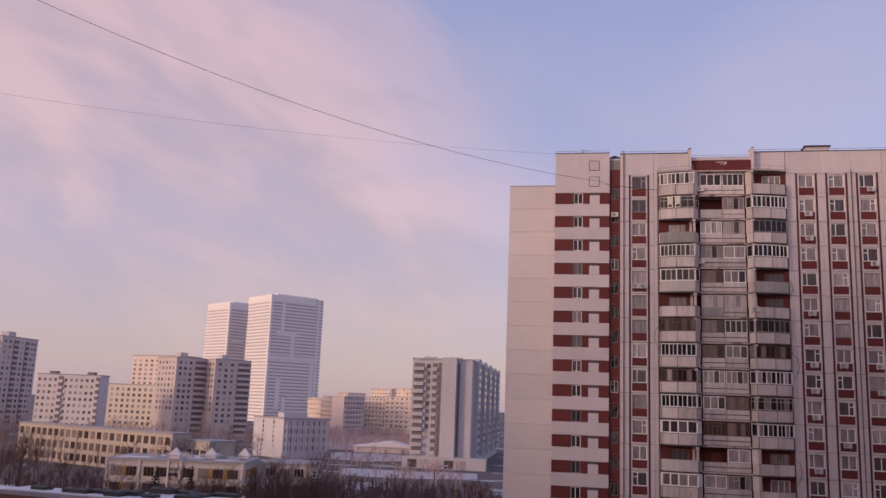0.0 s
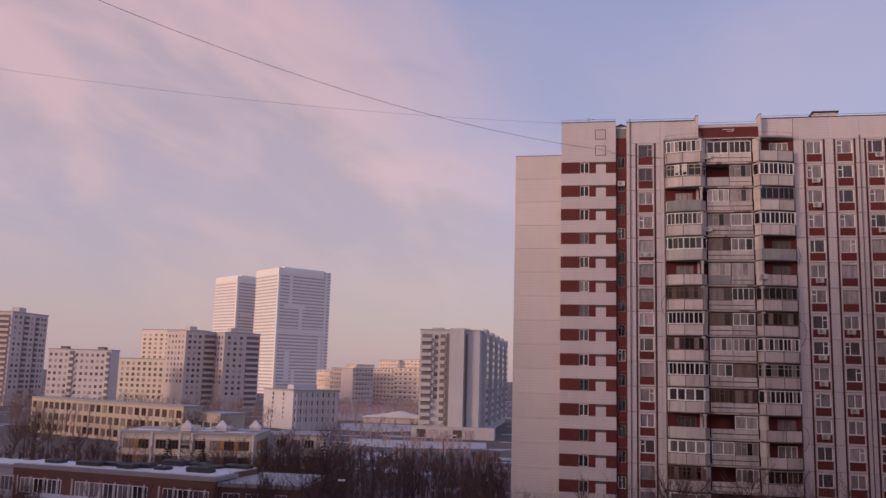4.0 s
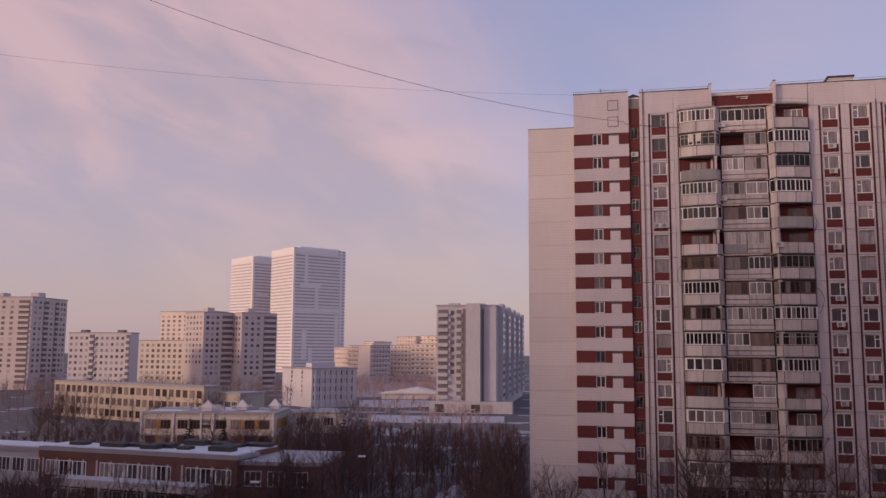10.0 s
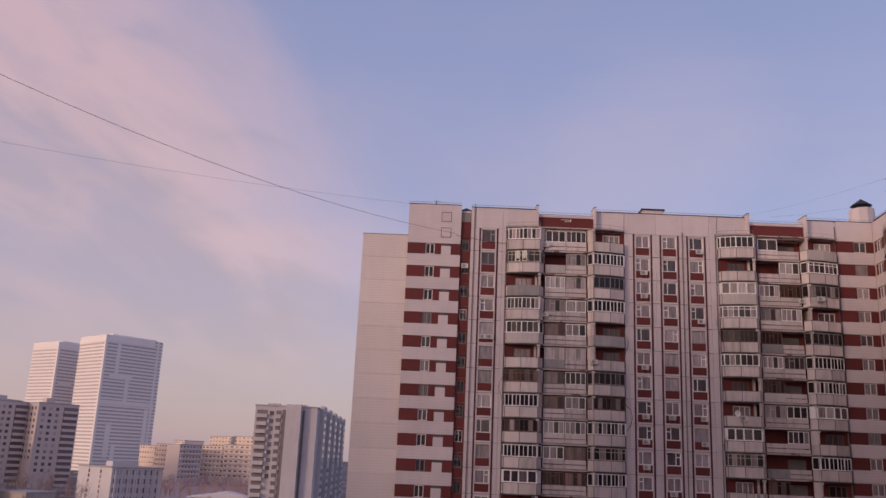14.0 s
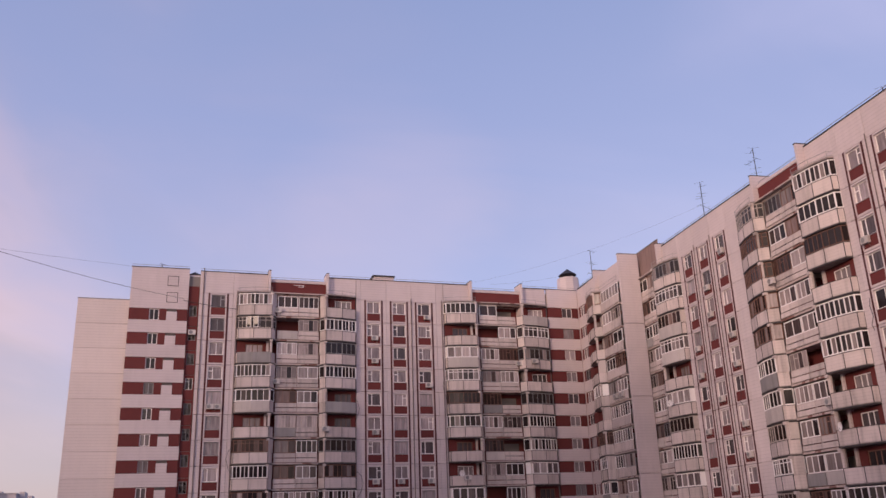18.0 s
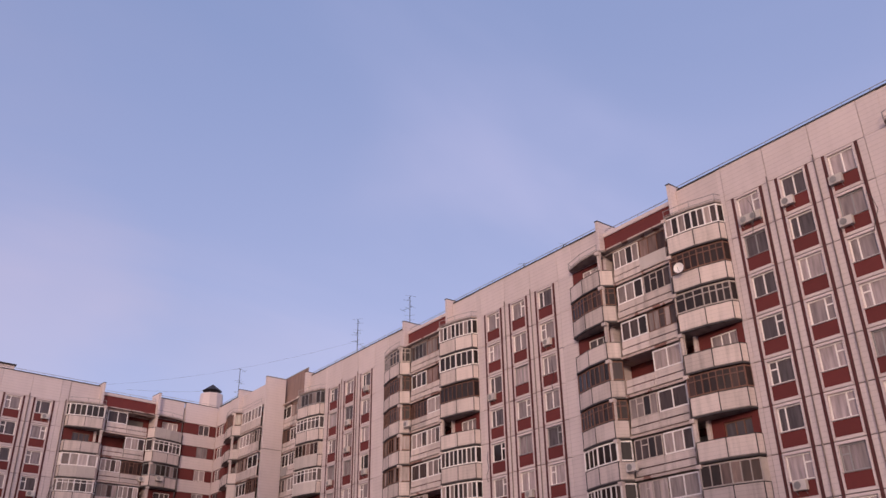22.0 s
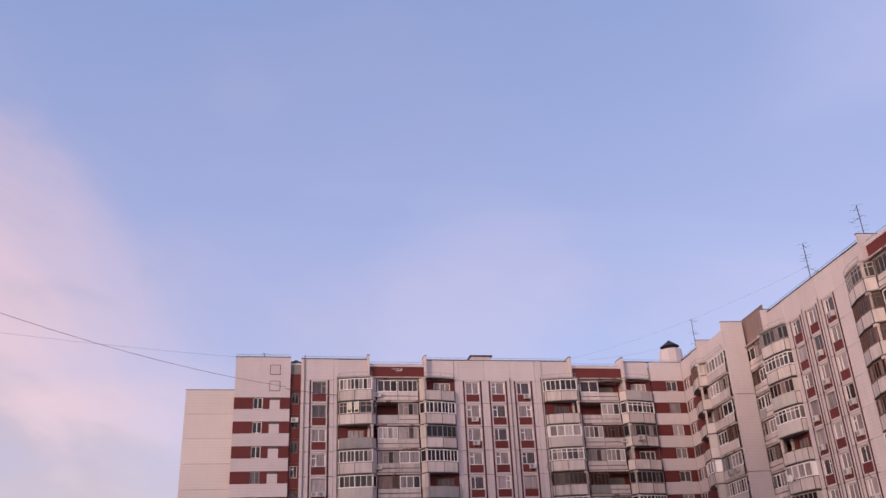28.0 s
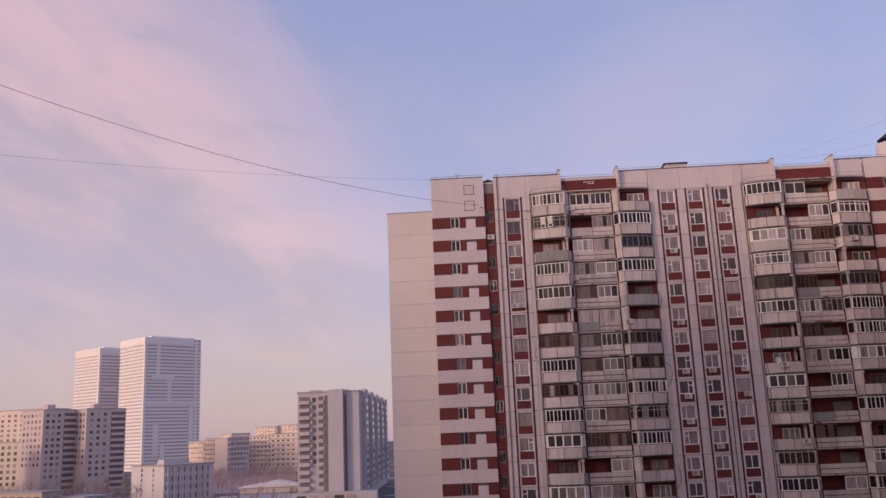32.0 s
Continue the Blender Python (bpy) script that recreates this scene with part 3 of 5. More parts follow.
def core(root, s0, s1, depth=12.0, top=50.6, loggias=()):
    """The carcass behind the facing panels."""
    bm = bmesh.new()
    box(bm, s0, s1, 1.405, depth, 0, top)
    part("carcass", bm, CORE, root)
    cuts = [s0]
    for c in loggias:
        cuts += [c - 3.45, c + 3.45]
    cuts.append(s1)
    for a, b in zip(cuts[::2], cuts[1::2]):
        if b - a > 0.05:
            bm = bmesh.new()
            box(bm, a + 0.003, b - 0.003, 0.33, 1.40, 0, top)
            part("inner_wall", bm, CORE, root)
    bm = bmesh.new()
    box(bm, s0 + 0.1, s1 - 0.1, 0.5, depth - 0.1, top + 0.002, top + 0.12)
    part("roof", bm, SNOW, root, "flat roof under snow")
    bm = bmesh.new()
    box(bm, s0, s1, -0.02, 0.32, 0, floor(STOREYS - 1) - 0.31)
    part("plinth", bm, SLAB, root)


def pick_balcony():
    return rnd.choices((0, 1, 2, 3, 4), (0.27, 0.13, 0.22, 0.12, 0.26))[0]


def pick_loggia():
    return rnd.choices((0, 1, 2, 3, 4, 5), (0.26, 0.16, 0.16, 0.12, 0.06, 0.24))[0]


# glazing of the stacks, storey by storey from the roof: 0, 1 white; 2 brown; 3 grey; 4 open (loggias: 4 two-light white, 5 open)
STYLES = {
    "a1": ("03400420201", "40314433001", "05032322002", "03340100022"),
    "a2": ("04113044004", "41343110404", "05032023552", "50205350155"),
    "b0": ("", "30204020020", "02031020310231020", "20102030102203102"),
    "b1": ("02222002020", "00240044402", "30200100020", "22000502000"),
    "b2": ("42422000102", "02042423424", "00053110010", "23200001020"),
    "b3": ("40402424242", "33243424242", "33535252325", "35253535232"),
}


def stack(root, c, left=True, right=True, key="a1", frieze=None):
    lefts, rights, halves0, halves1 = STYLES[key]
    for k in range(STOREYS):
        if left:
            balcony(root, c - 3.45, False, k, int(lefts[k]) if k < len(lefts) else pick_balcony())
        if right:
            balcony(root, c + 3.45, True, k, int(rights[k]) if k < len(rights) else pick_balcony())
        loggia(root, c, k, (int(halves0[k]) if k < len(halves0) else pick_loggia(), int(halves1[k]) if k < len(halves1) else pick_loggia()))
    fins(root, c, frieze)


def stripes(root, s0, s1, win, off, y=0.0, top=PARAPET_TOP, glazing=None):
    """A wall of red and white bands with a small window in each red one; off: where the red begins over the floor."""
    red = make("red_band", holed(s0, s1, 0, 1.35, win[0], win[1], 0.02, 1.33), RED)
    white = make("white_band", lambda b: box(b, s0, s1, y - 0.03, y + 0.32, -1.44, -0.005), PANEL)
    w = win[1] - win[0]
    fr = [make("window", sash(w, 1.31, [-0.05], None, 0.08), m) for m in (PVC, PVC, GREY)]
    pn = make("pane", lambda b: box(b, -w / 2 + 0.03, w / 2 - 0.03, 0, 0.02, 0.03, 1.28), glazing or STAIRGLASS)
    for k in range(STOREYS):
        z = floor(k) + off
        put("red_band", red, root, (0, y, z))
        if z > 1.6:
            put("white_band", white, root, (0, 0, z))
        f = put("window", rnd.choice(fr), root, ((win[0] + win[1]) / 2, y + 0.08, z + 0.02))
        put("pane", pn, f, (0, 0.03, 0))
    bm = bmesh.new()
    box(bm, s0, s1, y - 0.03, y + 0.32, TOP + off + 1.355, top)
    part("frieze_panel", bm, PANEL, root)


# ---- block A: the long block ahead ----
block_a = thing("apartment_building", (0, 98.9, 0), 0, "seventeen-storey cream panel block with dark red bands and glazed balconies", "apartment building", "panel blocks round the yard")
core(block_a, -5.6, 50.4, loggias=(13.3, 38.5))
stripes(block_a, -5.6, 0.72, (-3.42, -2.36), -0.97, top=51.35)
coping(block_a, -5.65, 0.72, 51.35)
PILLAR = make("white_panel", lambda b: box(b, -1.56, -0.42, -0.035, 0.0, 0.0, 1.05), PANEL)
# dark strip: the vent slit, and on upper storeys painted shade
SLIT = make("vent_slit", lambda b: box(b, -1.53, -0.45, -0.05, 0.0, 1.055, 1.34), JOINT)
for k in range(STOREYS):
    put("white_panel", PILLAR, block_a, (0, 0, floor(k) - 0.97))
    put("vent_slit", SLIT, block_a, (0, 0, floor(k) - 0.97))
HATCH = make("hatch", lambda b: (box(b, -0.55, 0.55, -0.06, -0.03, 0, 1.08)), PANEL)
HATCHRIM = make("hatch_rim", lambda b: (box(b, -0.61, 0.61, -0.07, -0.031, -0.06, 0.0), box(b, -0.61, 0.61, -0.07, -0.031, 1.08, 1.14), box(b, -0.61, -0.55, -0.07, -0.031, 0, 1.08), box(b, 0.55, 0.61, -0.07, -0.031, 0, 1.08)), DARK)
for z in (47.35, 49.3):
    h = put("hatch", HATCH, block_a, (-1.05, 0, z))
    put("hatch_rim", HATCHRIM, h)
# recessed red stair strip
STAIR = make("stair_panel", holed(0.74, 1.92, -0.30, 2.50, 0.92, 1.75, 0.85, 2.15, 0.2), RED)
STAIRFR = [make("window", sash(0.83, 1.30, [-0.02], (0, 0.7), 0.05), m) for m in (GREY, PVC)]
STAIRPANE = make("pane", lambda b: box(b, -0.39, 0.39, 0, 0.02, 0.03, 1.27), PANE)
for k in range(STOREYS):
    put("stair_panel", STAIR, block_a, (0, 0.25, floor(k) - 1.2))
    w = put("window", rnd.choice(STAIRFR), block_a, (1.335, 0.30, floor(k) - 1.2 + 0.85))
    put("pane", STAIRPANE, w, (0, 0.03, 0))
bm = bmesh.new()
box(bm, 0.74, 1.92, 0.25, 0.45, TOP + 1.31, 49.4)
part("stair_panel", bm, RED, block_a)
bm = bmesh.new()
box(bm, 0.78, 1.88, 0.6, 1.6, 49.4, 50.9)
part("stair_head", bm, PANEL, block_a)
bm = bmesh.new()
prism(bm, [(0.70, 0.5), (1.96, 0.5), (1.96, 1.7), (0.70, 1.7)], 50.9, 50.95)
v = [bm.verts.new(p) for p in ((0.70, 0.5, 50.951), (1.96, 0.5, 50.951), (1.96, 1.7, 50.951), (0.70, 1.7, 50.951), (1.33, 1.1, 51.4))]
for i in range(4):
    bm.faces.new((v[i], v[(i + 1) % 4], v[4]))
part("stair_roof", bm, DARK, block_a)
window_column(block_a, 4.1, -2.15, 1.65)
plain_column(block_a, 5.76, 6.32)
coping(block_a, 1.95, 9.7)
stack(block_a, 13.3, key="a1")
coping(block_a, 10.0, 16.6, TOP + 4.45, 0.0)
coping(block_a, 17.0, 34.8)
plain_column(block_a, 20.35, 20.9)
for s in (22.5, 25.7, 28.9):
    window_column(block_a, s)
plain_column(block_a, 30.51, 31.45)
stack(block_a, 38.5, key="a2")
coping(block_a, 35.2, 41.8, TOP + 4.45, 0.0)
# worn paint marks on the red frieze
MARK = make("paint_mark", lambda b: (box(b, -0.7, 0.6, -0.112, -0.101, 0.22, 0.27), box(b, -0.2, 0.5, -0.112, -0.101, 0.0, 0.05), box(b, 0.42, 0.50, -0.112, -0.101, 0.051, 0.2)), PVC)
put("paint_mark", MARK, block_a, (13.4, 0, TOP + 3.65))
stripes(block_a, 45.75, 50.1, (47.75, 49.2), 1.27, glazing=PANE)
coping(block_a, 42.2, 50.1)
# drain pipes
for s in (2.35, 6.2, 27.25, 31.2):
    bm = bmesh.new()
    bar(bm, (s, -0.10, 0.3), (s, -0.10, 51.6 if s < 3 else 49.0), 0.055, sides=6)
    part("drain_pipe", bm, PIPE, block_a)

# lower blank-walled end of block A
block_end = thing("end_block", (0, 99.5, 0), 0, "windowless cream panel end wall of the block", "building", "panel blocks round the yard")
bm = bmesh.new()
box(bm, -11.0, -5.66, 0.33, 11, 0, 47.1)
part("carcass", bm, CORE, block_end)
ENDP = make("wall_panel", lambda b: box(b, -11.05, -5.63, 0, 0.33, 0.012, H - 0.012), BLANK)
for k in range(17):
    put("wall_panel", ENDP, block_end, (0, 0, 47.55 - H * (k + 1)))
bm = bmesh.new()
box(bm, -11.1, -5.63, -0.04, 11, 47.552, 47.62)
part("coping", bm, GREY, block_end)

# ---- wing B: runs from the inner corner towards the camera ----
TILT_B = math.degrees(math.atan2(-0.997, -0.0773))


def b_plane(y):
    return 45.40 + 0.0775 * y


corner = thing("corner_building", (50.12, 98.9, 0), TILT_B, "cream and dark red corner block with blank end wall", "apartment building", "panel blocks round the yard")
stripes(corner, 0.34, 3.82, (0.75, 2.35), 1.27, glazing=PANE)
bm = bmesh.new()
box(bm, 0.4, 8.2, 0.34, 7, 0, 50.6)
part("carcass", bm, CORE, corner)
bm = bmesh.new()
box(bm, 8.21, 13.4, 1.41, 2.3, 0, 50.6)
part("carcass", bm, CORE, corner)
# a filler box is added to close the seam between the two blocks
bm = bmesh.new()
box(bm, -0.9, 0.335, 0.03, 0.5, 0, 50.9)
part("corner_pier", bm, PANEL, corner)
# a balcony, the upright wall beside it and a loggia cut short by the end wall
HALF_SLAB = make("loggia", lambda b: box(b, 7.55, 13.45, -0.44, 1.4, -0.24, -0.06), FLAKED)
HALF_PARAPET = [make("parapet_panel", lambda b, x=x: (box(b, x, x + 2.56, -0.40, -0.33, 0.0, 0.99), box(b, x, x + 2.56, -0.47, -0.40, 0.0, 0.40)), PARAPET) for x in (8.28, 10.87)]
HALF_BACK = make("back_wall", holed(7.55, 13.45, -0.08, 2.54, 9.2, 11.4, 0.1, 2.1, 0.1, 0.0), RED)
CORNER_STYLES = "00203010200130020"
for k in range(STOREYS):
    balcony(corner, 7.42, False, k, int("24440420024042024"[k]))
    b = put("loggia", HALF_SLAB, corner, (0, 0, floor(k)))
    put("back_wall", HALF_BACK, b, (0, 1.28, 0))
    for j, me in enumerate(HALF_PARAPET):
        put("parapet_panel", me, b)
        i = rnd.choice(LOG_KINDS[int(CORNER_STYLES[(k + 5 * j) % 17])])
        put("glazing_frame", LOG_FRAMES[i], b, (9.56 + 2.58 * j, -0.36, 1.02), scale=(1.08, 1, 1))
        put("glazing_pane", LOG_PANES[2 * i + (rnd.random() < 0.4)], b, (9.56 + 2.58 * j, -0.36, 1.02), scale=(1.08, 1, 1))
bm = bmesh.new()
box(bm, 7.29, 7.55, -0.20, 1.4, 0, TOP + 2.5)
box(bm, 7.29, 7.55, -0.65, 1.4, TOP + 2.5, 51.75)
part("fin", bm, PANEL, corner)
bm = bmesh.new()
box(bm, 7.26, 7.58, -0.7, 1.4, 51.752, 51.82)
part("fin_cap", bm, DARK, corner)
bm = bmesh.new()
prism(bm, [*[(7.42 + x, y) for x, y in OUTLINE], (7.42 + 0.85, 0.2), (7.42 - 3.55, 0.2)], TOP + 2.56, TOP + 2.70)
part("canopy", bm, SLAB, corner)
bm = bmesh.new()
rail_pts = [*[(7.42 + x, y) for x, y in OUTLINE], (13.4, -0.42)]
for a, b in zip(rail_pts, rail_pts[1:]):
    for z in (0.12, 0.5):
        bar(bm, (*a, TOP + 2.66 + z), (*b, TOP + 2.66 + z), 0.022, sides=4)
    bar(bm, (*b, TOP + 2.66), (*b, TOP + 3.2), 0.022, sides=4)
tie(bm)
part("canopy_rail", bm, GREY, corner)
bm = bmesh.new()
box(bm, 3.83, 7.28, 0.0, 0.33, TOP + 2.55, 51.3)
part("frieze_panel", bm, PANEL, corner)
bm = bmesh.new()
box(bm, 7.56, 13.45, -0.1, 0.33, TOP + 2.55, 51.0)
part("frieze_panel", bm, PANEL, corner)
coping(corner, 0.4, 7.2, 51.3)
ENDB = make("wall_panel", lambda b: box(b, 13.47, 13.80, -0.12, 2.38, 0.03, 3 * H - 0.03), PANEL)
for k in range(6):
    put("wall_panel", ENDB, corner, (0, 0, 51.9 - 3 * H * (k + 1)))
bm = bmesh.new()
box(bm, 13.45, 13.85, -0.16, 2.38, 51.902, 51.98)
part("coping", bm, GREY, corner)

CENTRES = [83.5, 57.2, 31.5, 6.3]
for i, yc in enumerate(CENTRES):
    sec = thing("wing_section", (b_plane(yc), yc, 0), TILT_B, "cream panel block section with red window columns and bowed balconies", "apartment building", "panel blocks round the yard")
    nxt = (yc - CENTRES[i + 1]) * 1.003 if i < 3 else 25.2
    mid = nxt / 2
    left = i > 0
    stack(sec, 0.0, left=left, key="b%d" % i, frieze=None if left else SHADEBROWN)
    lo, hi = (-6.95 if left else -3.4), nxt - 6.96
    core(sec, lo, hi, 12.0, loggias=(0.0,))
    mid -= 1.0 if i == 0 else 0.5
    if i < 3:
        for s in (mid - 3.22, mid, mid + 3.22):
            window_column(sec, s)
        plain_column(sec, 6.96, mid - 4.83)
        plain_column(sec, mid + 4.83, nxt - 6.97)
    else:
        plain_column(sec, 6.96, nxt - 6.97)
    coping(sec, -3.3, 3.3, TOP + 4.45, 0.0)
    coping(sec, 3.7, nxt - 3.7)
    for s in (mid - 1.6, mid + 1.62):
        bm = bmesh.new()
        bar(bm, (s, -0.09, 0.3), (s, -0.09, 49.0), 0.04, sides=6)
        part("drain_pipe", bm, PIPE, sec)

# ---- the wall beside the camera ----
EDGE_X, EDGE_Y, EDGE_R = 0.66, 0.118, 0.016


def edge_at(z):
    """How far the hand-plastered edge reaches at height z; it bulges a little over eye level."""
    return EDGE_Y + 0.010 * math.exp(-((z - 21.48) / 0.13) ** 2) + 0.0016 * noise.noise((0, 0, z * 9.0)) + 0.0009 * noise.noise((4, 0, z * 31.0))


bm = bmesh.new()
rings = []
for z in [0.0, 15.0, *[20.4 + 2.4 * i / 160 for i in range(161)], 30.0, 51.0]:
    e = edge_at(z)
    ring = [(EDGE_X, -1.6), (EDGE_X, e - 0.30)]
    for i in range(7):
        a = i / 6 * math.pi / 2
        ring.append((EDGE_X + EDGE_R * (1 - math.cos(a)), e - EDGE_R + EDGE_R * math.sin(a)))
    ring += [(EDGE_X + 0.2, e), (EDGE_X + 0.2, -1.6)]
    rings.append([bm.verts.new((x, y, z)) for x, y in ring])
for a, b in zip(rings, rings[1:]):
    for i in range(len(a)):
        j = (i + 1) % len(a)
        f = bm.faces.new((a[i], a[j], b[j], b[i]))
        f.smooth = 1 < i < 8
bm.faces.new(rings[0])
bm.faces.new(rings[-1][::-1])
wall_near = tagged(part("wall_near", bm, PLASTER, None), "rough painted plaster wall with chipped edge and cracks", "wall", kind="structure")


def ribbon(pts, width):
    """A thin dark line lying on the plaster, with a ragged width."""
    def fn(b):
        prev = None
        steps = []
        for (y0, z0), (y1, z1) in zip(pts, pts[1:]):
            for k in range(6):
                u = k / 6
                y, z = y0 + (y1 - y0) * u, z0 + (z1 - z0) * u
                steps.append((y + 0.002 * noise.noise((y * 60, z * 60, 1)), z + 0.002 * noise.noise((y * 60, z * 60, 5))))
        for i, (y, z) in enumerate(steps):
            w = width * (0.45 + 0.9 * abs(noise.noise((y * 90, z * 90, 9))))
            e = [b.verts.new((EDGE_X - 0.0012, y, z - w)), b.verts.new((EDGE_X - 0.0012, y, z + w))]
            if prev:
                b.faces.new((prev[0], prev[1], e[1], e[0]))
            prev = e
    return fn


CRACKED = material("bare_dirty_plaster", (0.32, 0.24, 0.25), 0.95, 0.3, 20.0)
put("crack", make("crack", ribbon([(0.116, 21.695), (0.103, 21.699), (0.083, 21.703), (0.064, 21.699), (0.045, 21.708), (0.026, 21.721), (0.005, 21.724), (-0.03, 21.73), (-0.09, 21.748)], 0.0008), CRACKED), wall_near)
put("crack", make("crack", ribbon([(0.10, 21.415), (0.085, 21.42), (0.07, 21.432), (0.04, 21.44)], 0.0009), CRACKED), wall_near)
for y, z, a, b, turn in ((0.097, 21.773, 0.0022, 0.007, 35), (0.101, 21.752, 0.003, 0.0045, 20), (0.025, 21.755, 0.0028, 0.005, -10), (0.101, 21.571, 0.003, 0.002, 0), (0.120, 21.562, 0.002, 0.004, 15), (0.032, 21.615, 0.002, 0.0025, 0), (0.113, 21.497, 0.0025, 0.006, 30), (0.06, 21.49, 0.002, 0.002, 0)):
    bm = bmesh.new()
    c, d = math.cos(radians(turn)), math.sin(radians(turn))
    rim = []
    for i in range(9):
        t = 2 * math.pi * i / 9
        r = 1 + 0.35 * noise.noise((y * 300 + i, z * 300, 2))
        p, q = 0.6 * a * r * math.cos(t), 0.7 * b * r * math.sin(t)
        rim.append(bm.verts.new((EDGE_X - 0.0012, y + p * c - q * d, z + p * d + q * c)))
    bm.faces.new(rim)
    part("chip", bm, CRACKED, wall_near)
for z0, z1 in ((21.79, 21.862), (21.712, 21.748)):
    bm = bmesh.new()
    prev = None
    for i in range(13):
        z = z0 + (z1 - z0) * i / 12
        w = 0.0012 * math.sin(math.pi * i / 12) * (0.7 + 0.5 * abs(noise.noise((3, 3, z * 140)))) + 0.0002
        e = edge_at(z)
        row = [bm.verts.new((EDGE_X + EDGE_R * 0.27, e - EDGE_R * 0.30 + 0.0006, z)), bm.verts.new((EDGE_X + EDGE_R * 0.25 - w * 0.4, e - EDGE_R * 0.30 - w, z)), bm.verts.new((EDGE_X + EDGE_R * 0.5, e - EDGE_R * 0.1, z))]
        if prev:
            bm.faces.new((prev[0], prev[1], row[1], row[0]))
            bm.faces.new((prev[2], prev[0], row[0], row[2]))
        prev = row
    part("chip", bm, CRACKED, wall_near)
# unseen rest of the camera's loggia, walls added to shade the near wall
bm = bmesh.new()
box(bm, -2.5, 0.655, -1.75, -1.6, 0, 26)
tagged(part("wall_back", bm, PLASTER, None), "unseen plaster wall added behind the loggia to shade it", "wall", kind="structure")
bm = bmesh.new()
box(bm, -2.5, -2.35, -1.59, -0.9, 0, 26)
tagged(part("wall_left", bm, PLASTER, None), "unseen plaster side wall added to shade the loggia", "wall", kind="structure")
bm = bmesh.new()
box(bm, -2.34, 0.655, -1.59, -0.25, 19.45, 19.6)
tagged(part("floor", bm, SLAB, None), "bare concrete loggia floor", "floor", kind="structure")


# the unseen block that the camera looks out of; heights stepped to cast shade
own = thing("unseen_shade_block", (-250.0, -2.0, 0), 0, "unseen cream panel block, stepped to shade the yard", "apartment building", "panel blocks round the yard")
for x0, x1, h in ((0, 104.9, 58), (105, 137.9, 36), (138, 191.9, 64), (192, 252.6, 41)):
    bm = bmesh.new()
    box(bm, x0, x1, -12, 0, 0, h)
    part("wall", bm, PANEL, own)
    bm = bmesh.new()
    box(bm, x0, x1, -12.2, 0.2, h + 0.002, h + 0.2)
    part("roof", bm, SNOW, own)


# ---- things on the blocks ----
def spot(root, s, y, z):
    return root.matrix_basis @ Vector((s, y, z))


AC_CASE = material("weathered_white_enamel", (0.58, 0.53, 0.51), 0.5, 0.12, 2.0, each=0.15)
AC_BODY = make("casing", lambda b: box(b, -0.40, 0.40, -0.28, 0.0, 0, 0.54), AC_CASE)


def ac_fan(bm):
    bmesh.ops.create_circle(bm, cap_ends=True, radius=0.20, segments=16, matrix=Matrix.Translation((-0.12, -0.286, 0.27)) @ Matrix.Rotation(math.pi / 2, 4, "X"))
    for r in (0.08, 0.15, 0.21):
        for i in range(16):
            a, b = 2 * math.pi * i / 16, 2 * math.pi * (i + 1) / 16
            bar(bm, (-0.12 + r * math.cos(a), -0.295, 0.27 + r * math.sin(a)), (-0.12 + r * math.cos(b), -0.295, 0.27 + r * math.sin(b)), 0.008, sides=3)


AC_FAN = make("fan_grille", ac_fan, GREY)
AC_BRACKET = make("bracket", lambda b: [(box(b, x - 0.02, x + 0.02, -0.30, 0.12, -0.04, 0.0), bar(b, (x, -0.26, -0.03), (x, 0.10, -0.3), 0.015, sides=4)) for x in (-0.3, 0.3)], GREY)


def air_conditioner(root, s, z, y=-0.16):
    p = spot(root, s, y, z)
    t = thing("air_conditioner", p, math.degrees(root.matrix_basis.to_euler().z), "white wall-mounted air conditioner unit under a window", "air conditioner", "air conditioners on the facades")
    put("casing", AC_BODY, t)
    put("fan_grille", AC_FAN, t)
    put("bracket", AC_BRACKET, t)


for s, ks in ((22.5 + 0.1, (1, 2, 5, 7, 8, 9, 11)), (25.7 - 0.1, (7, 10)), (28.9 + 0.35, (0, 3, 7, 8, 12)), (3.75, (4,)), (4.6, (4,)), (1.35, (1,))):
    for k in ks:
        air_conditioner(block_a, s, floor(k) + 0.28, -0.02 if s > 1.5 else 0.2)
sections = [o for o in scene.objects if o.name.startswith("wing_section")]
sections.sort(key=lambda o: -o.location.y)
WING_AC = {0: ((-3.2, (3, 4, 6)), (0.1, (1, 2, 5, 8)), (3.5, (0, 3, 4, 6, 7))), 1: ((-3.6, (2, 7, 10)), (0.3, (5,)), (3.3, (1, 6, 11))), 2: ((-3.5, (0,)), (-2.8, (0,)), (-0.5, (0,)), (2.7, (0, 1)), (0.2, (8, 12)), (-3.3, (6, 9)))}
for i, cols in WING_AC.items():
    mid = ((CENTRES[i] - CENTRES[i + 1]) * 1.003 / 2 if i < 3 else 12.6) - (1.0 if i == 0 else 0.5)
    for s, ks in cols:
        for k in ks:
            air_conditioner(sections[i], mid + s, floor(k) + 0.28, -0.02)
for s, k in ((38.5 - 5.2, 7), (38.5 + 4.3, 2), (38.5 - 3.9, 10), (13.3 + 3.2, 5), (38.5 + 5.6, 12)):
    air_conditioner(block_a, s, floor(k) + 0.5, -1.3)


